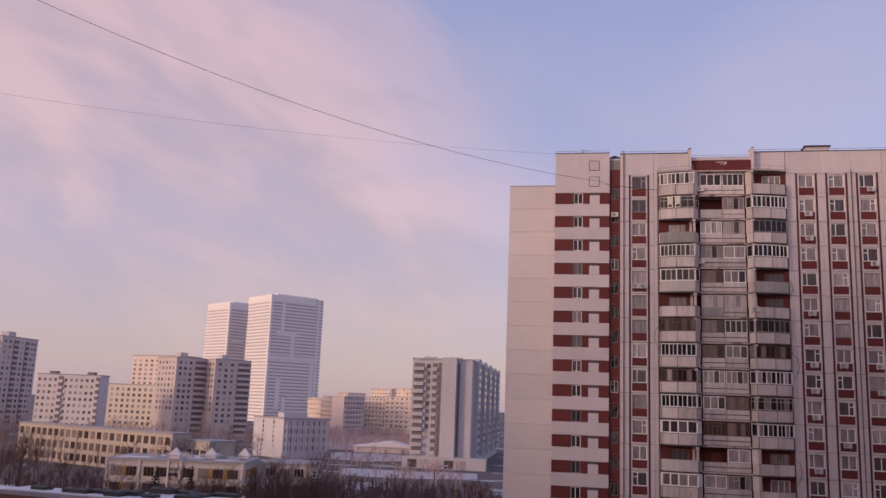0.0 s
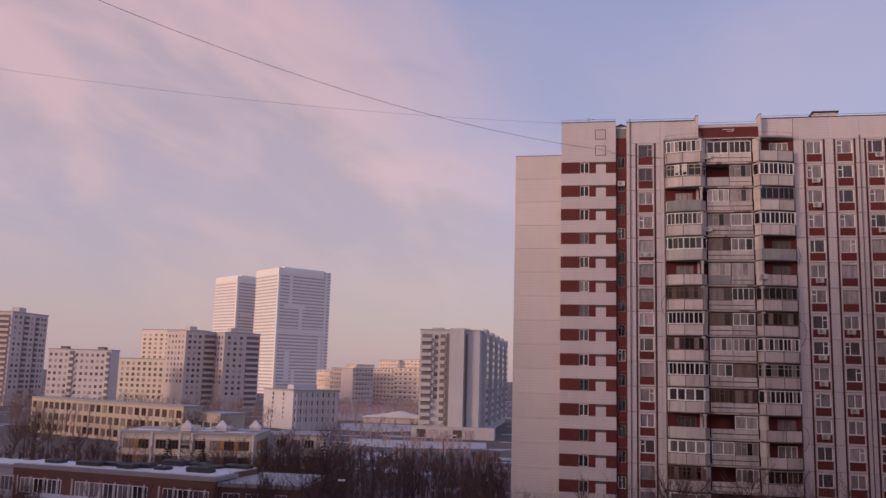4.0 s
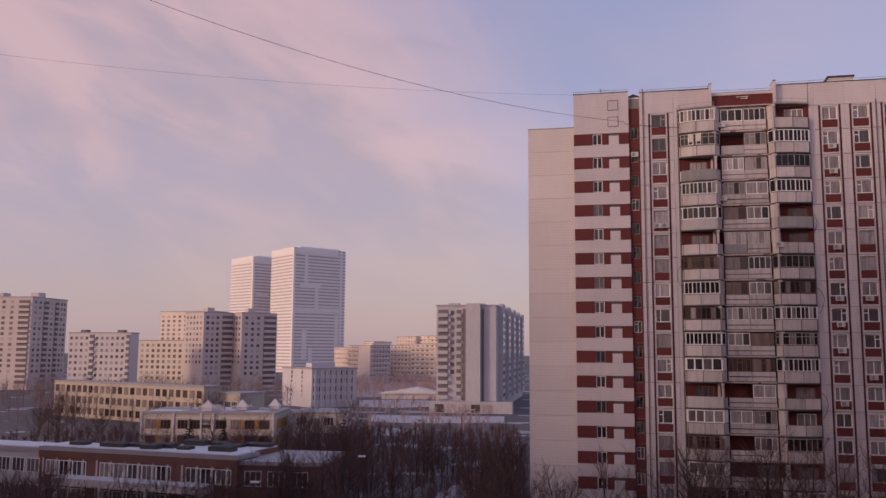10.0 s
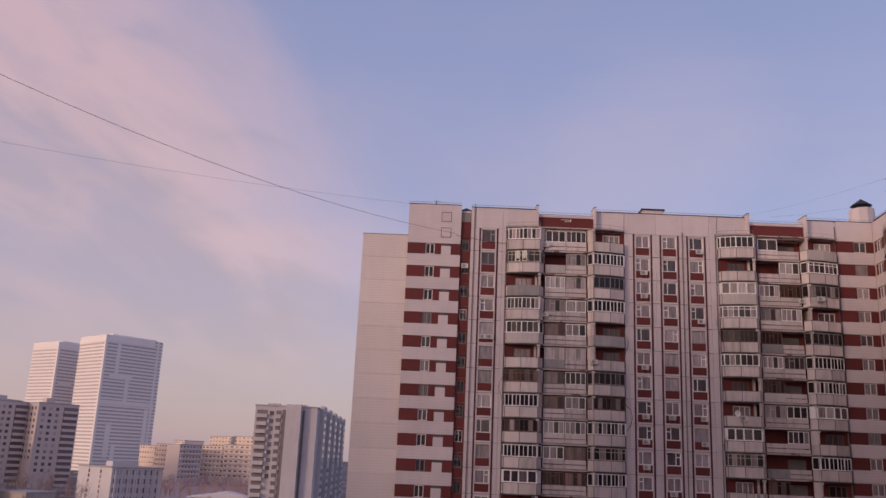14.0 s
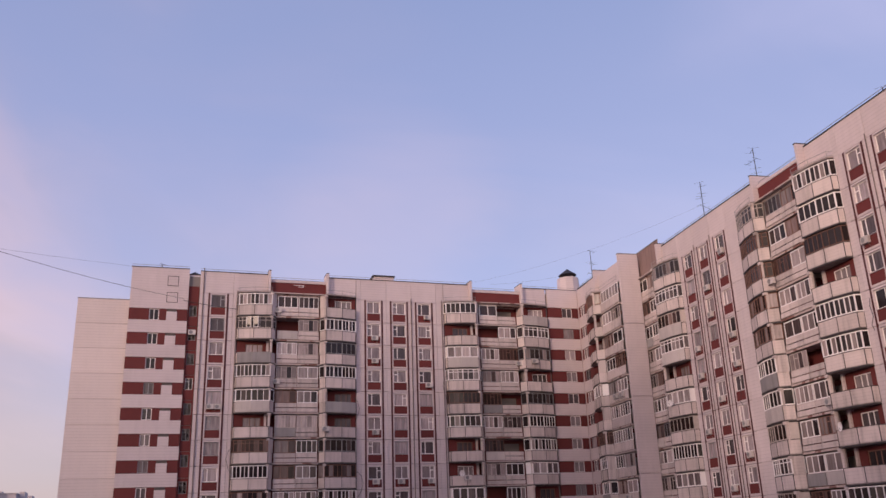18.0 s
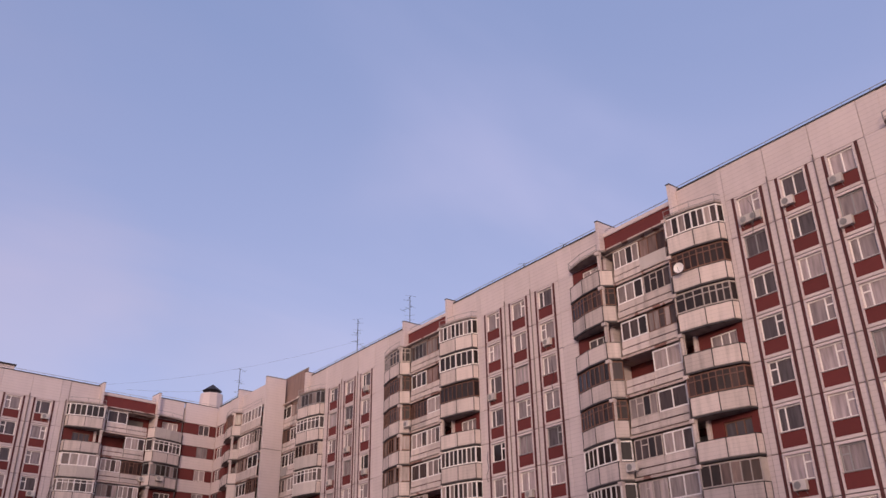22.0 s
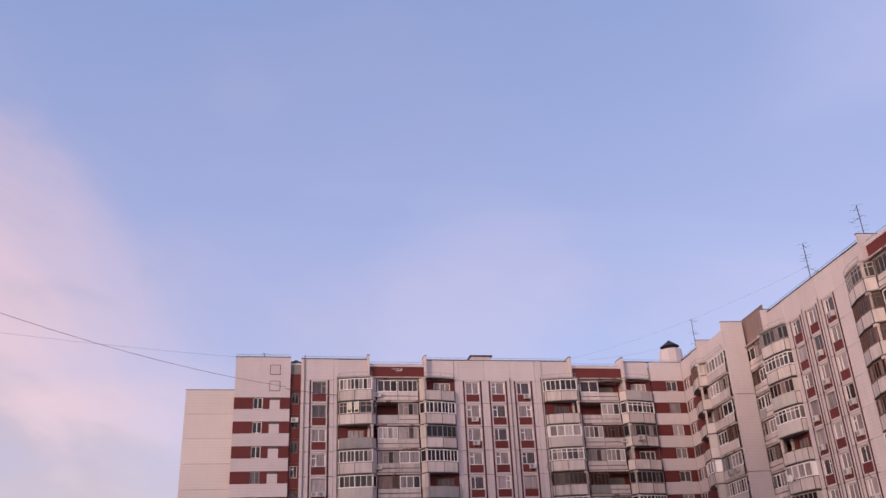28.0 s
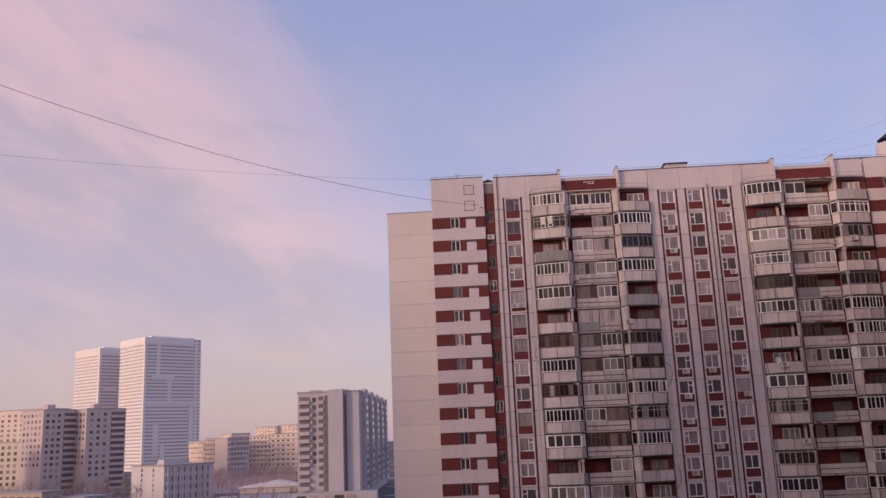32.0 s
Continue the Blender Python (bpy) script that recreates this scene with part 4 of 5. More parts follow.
# a sash ajar that mirrors the low sun, and units on the balcony ends
SASH_GLASS = material("plain_glass_sash", (0.16, 0.14, 0.14), 0.34, 0.05, 2.0, bump=0.0)
AJAR = make("open_sash", lambda b: box(b, -0.23, 0.23, 0.0, 0.03, 0.28, 1.18), SASH_GLASS)
AJAR_FRAME = make("sash_frame", sash(0.60, 1.26, [], None, 0.05, 0.05), PVC)
for s, k in ((7.55, 1), (8.35, 1)):
    b = put("open_sash", AJAR, block_a, (s, -1.02 - (s - 7.55) * 0.3, floor(k) + 1.18), -27.5)
    b.matrix_basis = b.matrix_basis @ Matrix.Rotation(radians(2.3), 4, "X")
    put("sash_frame", AJAR_FRAME, b, (0, 0.005, -0.04))
for root, s, k in ((sections[2], -2.35, 5), (sections[2], -2.35, 6), (sections[1], -2.4, 2), (sections[1], 2.4, 6), (sections[1], -2.3, 9), (sections[2], 2.4, 9), (corner, 10.6, 4), (corner, 12.3, 4), (corner, 11.5, 8), (block_a, 13.3 - 2.4, 0), (block_a, 13.3 - 2.4, 3), (block_a, 38.5 + 2.5, 2)):
    air_conditioner(root, s, floor(k) + 0.32, -0.52 if abs(s) > 3 else -0.75)


def dish_fn(bm):
    rings = []
    for r, d in ((0.02, 0.10), (0.14, 0.08), (0.26, 0.04), (0.36, 0.0)):
        rings.append([bm.verts.new((r * math.cos(a * math.pi / 8), -0.2 + d - 0.1, r * math.sin(a * math.pi / 8))) for a in range(16)])
    for a, b in zip(rings, rings[1:]):
        for i in range(16):
            bm.faces.new((a[i], a[(i + 1) % 16], b[(i + 1) % 16], b[i]))
    bm.faces.new(rings[0])


DISH = make("reflector", dish_fn, PVC)
DISH_ARM = make("arm", lambda b: (bar(b, (0, -0.22, -0.3), (0, -0.52, 0), 0.012, sides=4), bar(b, (0, -0.2, 0), (0, 0.35, -0.1), 0.02, sides=4)), DARK)
for root, s, k in ((sections[2], 4.0, 1), (sections[1], 4.2, 7), (sections[0], 4.4, 5), (block_a, 38.5 - 6.0, 7), (corner, 11.0, 9)):
    t = thing("satellite_dish", spot(root, s, -1.35, floor(k) + 1.25), math.degrees(root.matrix_basis.to_euler().z) + rnd.uniform(-25, 25), "small white satellite dish on a balcony parapet", "satellite dish", "satellite dishes")
    put("reflector", DISH, t)
    put("arm", DISH_ARM, t)


big_dish = thing("satellite_dish", spot(sections[2], -0.75, -0.72, floor(6) + 0.15), TILT_B + 18, "large white satellite dish fixed to a loggia front", "satellite dish", "satellite dishes")
put("reflector", DISH, big_dish, scale=(1.35, 1.35, 1.35))
put("arm", DISH_ARM, big_dish, scale=(1.0, 1.2, 1.2))


def antenna(at, height, turn, bars=5):
    """A mast with short aerials at three heights, each a boom with cross elements."""
    t = thing("aerial", at, turn, "thin metal television aerial on the roof edge", "antenna", "roof aerials")
    bm = bmesh.new()
    bar(bm, (0, 0, 0), (0, 0, height), 0.04, sides=5)
    part("mast", bm, DARK, t)
    tiers = ((0.99, 0.8, 0.0, 2), (0.72, 1.0, 0.5, 3), (0.46, 1.5, -0.35, 3)) if bars > 2 else ((0.97, 0.7, 0.2, bars),)
    for up_to, reach, swing, n in tiers:
        z = height * up_to
        d = Vector((math.cos(swing), math.sin(swing), -0.10))
        across = Vector((-math.sin(swing), math.cos(swing), 0.0))
        bm = bmesh.new()
        bar(bm, Vector((0, 0, z)) - d * 0.35 * reach, Vector((0, 0, z)) + d * reach, 0.019, sides=4)
        boom = part("boom", bm, DARK, t)
        for i in range(n):
            p = Vector((0, 0, z)) + d * (reach * (-0.3 + 1.25 * i / max(1, n - 1)))
            w = 0.55 - 0.06 * i
            bm = bmesh.new()
            bar(bm, p - across * w, p + across * w, 0.011, sides=4)
            part("element", bm, DARK, boom)


antenna((b_plane(71.5) + 0.9, 71.5, 50.7), 4.9, 40)
antenna((b_plane(61.5) + 0.8, 61.5, 50.7), 4.2, 70)
antenna((52.1, 97.8, 50.65), 6.0, 10)
antenna((b_plane(44.5) + 0.7, 44.5, 50.7), 1.3, 20, 2)
antenna((b_plane(39.7) + 0.7, 39.7, 50.7), 1.2, 60, 2)
antenna((-2.4, 99.6, 51.3), 0.75, 0, 1)

vent = thing("roof_vent", (24.1, 99.9, 50.72), 0, "low cream ventilation box with a dark lid on the roof", "vent")
bm = bmesh.new()
box(bm, -1.25, 1.25, 0, 1.6, 0, 1.30)
part("shaft", bm, PANEL, vent)
bm = bmesh.new()
box(bm, -1.45, 1.4, -0.15, 1.75, 1.30, 1.46)
part("lid", bm, DARK, vent)
x, y, r = 50.0, 100.9, 1.45
head = thing("ventilation_head", (x, y, 50.73), 0, "round cream ventilation head with a dark conical cap", "vent")
bm = bmesh.new()
bmesh.ops.create_cone(bm, cap_ends=True, segments=10, radius1=r * 1.1, radius2=r, depth=2.7, matrix=Matrix.Translation((0, 0, 1.35)))
part("drum", bm, PANEL, head)
bm = bmesh.new()
bmesh.ops.create_cone(bm, cap_ends=True, segments=10, radius1=r * 0.88, radius2=0.05, depth=0.9, matrix=Matrix.Translation((0, 0, 3.65)))
part("cap", bm, DARK, head)
bm = bmesh.new()
for i in range(5):
    a = 2 * math.pi * i / 5
    bar(bm, (0.7 * math.cos(a), 0.7 * math.sin(a), 2.68), (0.7 * math.cos(a), 0.7 * math.sin(a), 3.3), 0.06, sides=4)
part("cap_post", bm, DARK, head)


# ---- overhead wires ----
def wire(name, pts, r, label):
    bm = bmesh.new()
    for a, b in zip(pts, pts[1:]):
        bar(bm, a, b, r, sides=4)
    tie(bm)
    tagged(part(name, bm, DARK, None), label, "cable", "overhead cables")


def sagging(a, b, sag, n=24):
    a, b = Vector(a), Vector(b)
    out = []
    for i in range(n + 1):
        u = i / n
        p = a.lerp(b, u)
        p.z -= 4 * sag * u * (1 - u)
        out.append(p)
    return out


wire("overhead_cable", sagging((-72.0, 27.0, 62.4), (0.2, 98.8, 47.8), 5.7), 0.020, "dark sagging cable strung to the end of the block")
wire("overhead_cable", sagging((-75.0, 60.0, 50.2), (-4.6, 98.9, 51.3), 1.4), 0.010, "thin sagging cable strung to the roof of the block")
wire("overhead_cable", sagging((0.2, 98.8, 47.6), (8.0, 98.75, 46.7), 0.15, 6), 0.03, "dark cable along the facade")
wire("overhead_cable", sagging((35.0, 98.6, 51.4), (b_plane(70.5) + 0.9, 70.5, 53.0), 0.9), 0.006, "thin cable between two roofs")
wire("overhead_cable", sagging((38.0, 99.0, 51.5), (50.0, 100.9, 54.0), 0.2, 8), 0.010, "thin cable to the ventilation head")
for i, s0, k in ((2, 16.3, 1), (2, 9.0, 0), (1, 16.0, 2), (1, 8.0, 4), (0, 15.8, 5)):
    r = sections[i]
    p = [spot(r, s0 + dx, -0.12 - (0.5 if 0 < j < 4 else 0), floor(k) + 1.8 - dz) for j, (dx, dz) in enumerate(((0, 0), (0.45, 0.7), (0.6, 1.5), (0.3, 2.1), (-0.1, 2.4)))]
    wire("hanging_cable", p, 0.022, "loose black cable hanging on the facade")


for s0, k, g in ((19.9, 4, 1), (20.3, 7, 1), (31.6, 3, -1), (31.9, 8, -1), (20.2, 11, 1), (6.4, 6, -1)):
    p = [spot(block_a, s0 + g * dx, -0.12 - (0.4 if 0 < j < 4 else 0), floor(k) + 1.8 - dz) for j, (dx, dz) in enumerate(((0, 0), (0.5, 0.6), (0.7, 1.4), (0.5, 2.2), (0.2, 2.9)))]
    wire("hanging_cable", p, 0.03, "loose black cable hanging on the facade")


# ---- far buildings ----
def away(az, d):
    return d * math.sin(radians(az)), d * math.cos(radians(az))


def far_window(w, h):
    return make("window", lambda b: box(b, -w / 2, w / 2, -0.06, 0.04, 0, h), FARPANE)


# FARPANE, GREYWALL, TOWERWHITE and TOWERGLASS are paled; distance haze goes into their colour
FARPANE = glass("hazed_window_pane", (0.13, 0.10, 0.10), (0.32, 0.26, 0.26), 0.25, 0.15)
GREYWALL = material("grey_concrete_panel", (0.60, 0.50, 0.48), 0.85, 0.08, 0.08, each=0.03)
WHITEWALL = material("white_concrete_panel", (0.68, 0.60, 0.60), 0.85, 0.07, 0.08, each=0.03)
CREAMWALL = material("pale_yellow_panel", (0.74, 0.63, 0.53), 0.85, 0.07, 0.08, each=0.03)
ROSEWALL = material("rose_brick_panel", (0.82, 0.67, 0.59), 0.85, 0.08, 0.08, each=0.03)
TOWERWHITE = material("white_cladding", (0.86, 0.80, 0.79), 0.6, 0.03, 0.05, each=0.02)
TOWERGLASS = material("hazed_window_band", (0.50, 0.43, 0.45), 0.3, 0.06, 0.3)
# sheets in this colour paint the shade of recesses; roof boxes share it
DARKWALL = material("recess_shade_and_roof_box", (0.20, 0.16, 0.17), 0.9, 0.1, 0.2)
OCHRE = material("ochre_plaster", (0.52, 0.43, 0.36), 0.85, 0.08, 0.4)
BRICK = material("orange_brown_plaster", (0.19, 0.080, 0.058), 0.85, 0.12, 0.4)
GREYMETAL = material("roofing_felt", (0.38, 0.34, 0.35), 0.8, 0.2, 0.5)


def block(name, p0, p1, depth, h, mat, label, category="apartment building", group="far blocks", base=0.0):
    """A far building; the front runs from p0 to p1, seen left to right. Returns its root and length."""
    L = math.dist(p0, p1)
    turn = math.degrees(math.atan2(p1[1] - p0[1], p1[0] - p0[0]))
    root = thing(name, (*p0, base), turn, label, category, group)
    bm = bmesh.new()
    box(bm, 0, L, 0, depth, 0, h)
    part("wall", bm, mat, root)
    bm = bmesh.new()
    box(bm, -0.2, L + 0.2, -0.2, depth + 0.2, h + 0.002, h + 0.5)
    part("roof", bm, GREYMETAL, root)
    return root, L


def grid_windows(root, x0, x1, n, z0, pitch, floors, w, h, y=0.0, skip=()):
    me = far_window(w, h)
    for i in range(n):
        if i in skip:
            continue
        x = x0 + (x1 - x0) * (i + 0.5) / n
        for k in range(2 if floors > 9 else 1, floors):
            put("window", me, root, (x, y, z0 + pitch * k))


def side_windows(root, x, y0, y1, n, z0, pitch, floors, w, h):
    me = make("window", lambda b: box(b, -0.06, 0.06, -w / 2, w / 2, 0, h), FARPANE)
    for i in range(n):
        for k in range(2 if floors > 9 else 0, floors):
            put("window", me, root, (x, y0 + (y1 - y0) * (i + 0.5) / n, z0 + pitch * k))


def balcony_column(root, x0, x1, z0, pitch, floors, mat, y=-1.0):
    """A flat dark sheet, painted as recess shade, with a stack of balcony fronts before it."""
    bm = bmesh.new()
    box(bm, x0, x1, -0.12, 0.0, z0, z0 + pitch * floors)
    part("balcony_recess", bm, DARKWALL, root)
    me = make("balcony", lambda b: box(b, x0, x1, y, -0.13, 0, 1.25), mat)
    for k in range(floors):
        put("balcony", me, root, (0, 0, z0 + pitch * k))


def roof_boxes(root, L, depth, h, xs, mat=GREYMETAL, size=(4, 4, 2.4)):
    for x in xs:
        bm = bmesh.new()
        box(bm, x, x + size[0], depth * 0.3, depth * 0.3 + size[1], h + 0.5, h + 0.5 + size[2])
        part("lift_house", bm, mat, root)


# towers on the skyline
def band_tower(p0, p1, depth, h, floors, name, label, fins_at):
    root, L = block(name, p0, p1, depth, h, TOWERGLASS, label, "tower", "white towers")
    pitch = h / floors
    me = make("floor_band", lambda b: box(b, -0.5, L + 0.5, -0.5, depth + 0.5, 0, pitch * 0.56), TOWERWHITE)
    for k in range(floors):
        put("floor_band", me, root, (0, 0, pitch * k))
    for i, (x, w, a, b) in enumerate(fins_at):
        bm = bmesh.new()
        box(bm, x * L, x * L + w, -0.85 - 0.06 * i, -0.51, a * h, b * h)
        part("wall_strip", bm, TOWERWHITE, root)
    for x in (0, L - 5.0):
        bm = bmesh.new()
        box(bm, x - 0.6, x + 1.6, -0.7, 1.5, 0, h)
        part("corner_strip", bm, TOWERWHITE, root)
    bm = bmesh.new()
    box(bm, L * 0.12, L * 0.9, 2, depth - 2, h + 0.5, h + 2.2)
    part("roof_house", bm, TOWERWHITE, root)
    bm = bmesh.new()
    box(bm, -0.8, L * 0.86, -0.8, depth, h * 0.955, h + 0.8)
    part("crown", bm, TOWERWHITE, root)
    return root


band_tower(away(-22.1, 818), away(-18.72, 846), 46, 118.0, 38, "tower_block", "tall white banded tower lit by low sun", ((0.20, 3.5, 0.72, 0.99), (0.12, 22, 0.68, 0.72), (0.40, 4, 0.50, 0.72), (0.0, 54, 0.49, 0.52), (0.80, 4, 0.15, 0.47), (0.17, 5, 0.1, 0.34), (0.30, 4, 0.0, 0.2)))
band_tower(away(-24.75, 884), away(-22.6, 906), 41, 115.0, 37, "tower_block", "white banded tower standing behind another", ((0.62, 3, 0.6, 0.97), (0.1, 14, 0.66, 0.69)))

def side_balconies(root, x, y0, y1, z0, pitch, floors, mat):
    # flat dark sheet stands for the shade behind these balconies
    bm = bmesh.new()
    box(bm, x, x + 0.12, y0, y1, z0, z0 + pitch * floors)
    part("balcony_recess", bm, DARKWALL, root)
    me = make("balcony", lambda b: box(b, x + 0.13, x + 1.0, y0, y1, 0, 1.2), mat)
    for k in range(floors):
        put("balcony", me, root, (0, 0, z0 + pitch * k))


# grey slab tower seen on its corner
root, L = block("apartment_building", away(-41.3, 512), away(-37.85, 490), 31, 47.5, GREYWALL, "grey sixteen-storey concrete slab tower, one face in shade")
balcony_column(root, L * 0.80, L * 0.97, 2, 2.75, 16, GREYWALL)
grid_windows(root, 0, L * 0.76, 6, 3.2, 2.75, 16, 1.9, 1.5)
side_windows(root, L, 1.0, 9.0, 2, 3.2, 2.75, 16, 1.9, 1.4)
side_balconies(root, L, 10.0, 14.5, 2, 2.75, 16, GREYWALL)
side_windows(root, L, 15.5, 19.0, 1, 3.2, 2.75, 16, 1.9, 1.4)
side_balconies(root, L, 20.0, 23.5, 2, 2.75, 16, GREYWALL)
side_windows(root, L, 24.5, 30.0, 2, 3.2, 2.75, 16, 1.7, 1.4)
roof_boxes(root, L, 31, 47.5, (L * 0.80, L * 0.25), GREYWALL, (4.5, 6, 2.6))

root, L = block("apartment_building", away(-35.7, 440), away(-32.15, 425), 8, 28.4, WHITEWALL, "white nine-storey panel block with rows of windows")
grid_windows(root, 0, L, 12, 2.6, 2.86, 9, 1.25, 1.35)
balcony_column(root, L * 0.34, L * 0.42, 2, 2.86, 9, WHITEWALL)
balcony_column(root, L * 0.93, L * 0.995, 2, 2.86, 9, WHITEWALL)
roof_boxes(root, L, 12, 28.4, (L * 0.12, L * 0.72), DARKWALL, (3.2, 3, 1.2))
root, L = block("apartment_building", away(-31.9, 494), away(-27.6, 470), 14, 25.6, CREAMWALL, "pale yellow panel block with rows of windows")
grid_windows(root, 0, L, 13, 2.2, 2.9, 8, 1.6, 1.6)
root, L = block("apartment_building", away(-30.4, 582), away(-27.3, 556), 16, 45.0, ROSEWALL, "rose block catching the low sun")
grid_windows(root, 0, L * 0.55, 5, 16, 2.8, 10, 1.9, 1.5)
balcony_column(root, L * 0.6, L * 0.9, 16, 2.8, 10, ROSEWALL)
for a0, a1 in ((-27.75, -25.9), (-25.35, -23.1)):
    root, L = block("apartment_building", away(a0, 444), away(a1, 453), 18, 39.6, GREYWALL, "grey slab tower with dark stacks of balconies")
    balcony_column(root, L * 0.62, L * 0.98, 2, 2.8, 13, GREYWALL)
    grid_windows(root, L * 0.05, L * 0.55, 3, 3, 2.8, 13, 1.5, 1.4)
    side_windows(root, 0.0, 1.0, 17.0, 5, 8.6, 2.8, 11, 1.5, 1.4)
    roof_boxes(root, L, 18, 39.6, (L * 0.3,), GREYWALL)
# the gap's shade is put into the dark wall colour
root, L = block("apartment_building", away(-25.95, 456), away(-25.3, 456), 12, 38.0, DARKWALL, "stair block between two towers, recess shade painted dark")
OFFICEWALL = material("blue_grey_facing", (0.58, 0.54, 0.57), 0.85, 0.08, 0.1)
# low-rise with a blank ribbed flank
root, L = block("office_block", away(-22.65, 345), away(-20.75, 322), 19, 14.1, OFFICEWALL, "pale blue-grey office block with two columns of slits", "building")
grid_windows(root, L * 0.22, L * 0.45, 1, 2, 1.7, 8, 1.1, 1.2)
grid_windows(root, L * 0.55, L * 0.82, 1, 2, 1.7, 8, 1.1, 1.2)
rib = make("rib", lambda b: box(b, 0, 0.5, -0.4, 0.4, 0, 13.6), OFFICEWALL)
for i in range(8):
    put("rib", rib, root, (L, 1.5 + 2.3 * i, 0))
side_windows(root, L, 0.4, 18.6, 8, 3, 3.0, 4, 1.6, 1.7)
roof_boxes(root, L, 19, 14.1, (L * 0.35,), OFFICEWALL, (5, 10, 1.6))
# sunlit row in the distance
for a0, a1, d, h, mat, fl in ((-19.3, -18.3, 640, 23.0, ROSEWALL, 7), (-18.35, -17.2, 625, 24.5, ROSEWALL, 8), (-17.35, -16.7, 660, 27.5, ROSEWALL, 9), (-16.95, -15.6, 560, 24.2, GREYWALL, 8), (-15.85, -14.2, 640, 24.8, ROSEWALL, 8), (-14.25, -12.0, 625, 25.8, ROSEWALL, 8), (-15.2, -13.9, 820, 34.2, ROSEWALL, 11), (-13.7, -11.9, 810, 35.0, ROSEWALL, 11)):
    root, L = block("apartment_building", away(a0, d), away(a1, d - (14 if mat is ROSEWALL else -8)), 15, h, mat, "distant slab block in rows of windows and balconies")
    pitch = h / fl
    me = make("balcony_band", lambda b: box(b, 1, L - 1, -1.0, 0, 0, pitch * 0.42), mat)
    for k in range(fl):
        put("balcony_band", me, root, (0, 0, pitch * k + 0.3))
    grid_windows(root, 0, L, 7, pitch * 0.48, pitch, fl, L / 7 * 0.5, pitch * 0.34)

COOLWALL = material("cool_grey_panel", (0.50, 0.455, 0.47), 0.85, 0.10, 0.10, streak=0.1, each=0.04)
# corner tower in the middle distance
root, L = block("apartment_building", away(-12.53, 303), away(-8.55, 300), 118, 37.0, COOLWALL, "grey-white tower block with a long flank of stepped balconies")
balcony_column(root, L * 0.03, L * 0.20, 4.5, 2.6, 12, COOLWALL, -1.4)
balcony_column(root, L * 0.34, L * 0.42, 4.5, 2.6, 12, COOLWALL, -0.7)
grid_windows(root, L * 0.21, L * 0.33, 1, 5.4, 2.6, 12, 1.4, 1.4)
# dark strips on the flat wall paint the shade of stair recesses
bm = bmesh.new()
box(bm, L * 0.44, L * 0.50, -0.14, 0, 4, 36)
part("stair_recess", bm, DARKWALL, root)
bm = bmesh.new()
box(bm, L * 0.51, L * 0.75, -2.4, 0.0, 0, 37.8)
part("blank_wall", bm, COOLWALL, root)
bm = bmesh.new()
box(bm, L * 0.765, L * 0.80, -0.14, 0, 4, 36)
part("stair_recess", bm, DARKWALL, root)
for i in range(5):
    y = 8 + 23 * i
    bm = bmesh.new()
    box(bm, L, L + 1.6, y, y + 9, 3, 38.2)
    part("bay", bm, COOLWALL, root)
    me = make("window", lambda b: box(b, 1.6, 1.66, 0.5, 8.5, 0, 1.3), FARPANE)
    for k in range(12):
        put("window", me, root, (L, y, 5 + 2.6 * k))
    side_windows(root, L, y + 10, y + 21, 3, 5.2, 2.6, 12, 2.0, 1.4)
roof_boxes(root, L, 40, 37.0, (L * 0.1, L * 0.55), COOLWALL, (4, 5, 1.2))
bm = bmesh.new()
box(bm, -1.5, L + 6, -5, 0, 0, 3.9)
part("podium", bm, COOLWALL, root)
for i in range(5):
    bm = bmesh.new()
    box(bm, 0.5 + i * 4.2, 3.6 + i * 4.2, -5.08, -5.0, 0.3, 3.0)
    part("shop_window", bm, FARPANE, root)
pavilion = thing("pavilion", (*away(-14.2, 380), 0), 10, "low pavilion under a snow-covered gable roof", "building")
bm = bmesh.new()
box(bm, -13, 13, 0, 14, 0, 2.4)
part("wall", bm, WHITEWALL, pavilion)
bm = bmesh.new()
v = [bm.verts.new(p) for p in ((-14, -1, 2.41), (14, -1, 2.41), (14, 15, 2.41), (-14, 15, 2.41), (3, -1, 4.9), (3, 15, 4.9))]
for f in ((0, 1, 4), (3, 5, 2), (0, 4, 5, 3), (1, 2, 5, 4), (0, 3, 2, 1)):
    bm.faces.new([v[i] for i in f])
part("roof", bm, SNOW, pavilion)

# ---- schools ----
SCHOOLWALL = material("cream_school_panel", (0.58, 0.49, 0.43), 0.85, 0.08, 0.4, each=0.03)
WINF_ME = make("window", sash(2.2, 1.9, [-0.4, 0.35]), PVC)
SCHOOLPANE = glass("school_pane", (0.040, 0.031, 0.031), (0.20, 0.16, 0.15), 0.25)
WINP_ME = make("pane", lambda b: box(b, -1.05, 1.05, 0, 0.03, 0.05, 1.85), SCHOOLPANE)
WINB_ME = make("window", sash(1.9, 2.1, [-0.04]), WOOD)
WINBP_ME = make("pane", lambda b: box(b, -0.9, 0.9, 0, 0.03, 0.05, 2.05), SCHOOLPANE)


WINW_ME = make("window", sash(2.2, 1.9, [-0.4, 0.35], (2, 0.62)), WOOD)


def school_window(root, x, z, y=-0.08, scale=1.0, mat=None):
    w = put("window", WINW_ME if mat else WINF_ME, root, (x, y, z), scale=(scale, 1, scale))
    put("pane", WINP_ME, w, (0, 0.03, 0))


root, L = block("school", (-181, 246), (-114.2, 218.6), 6, 10.6, OCHRE, "long three-storey ochre school with rows of windows", "school", "schools")
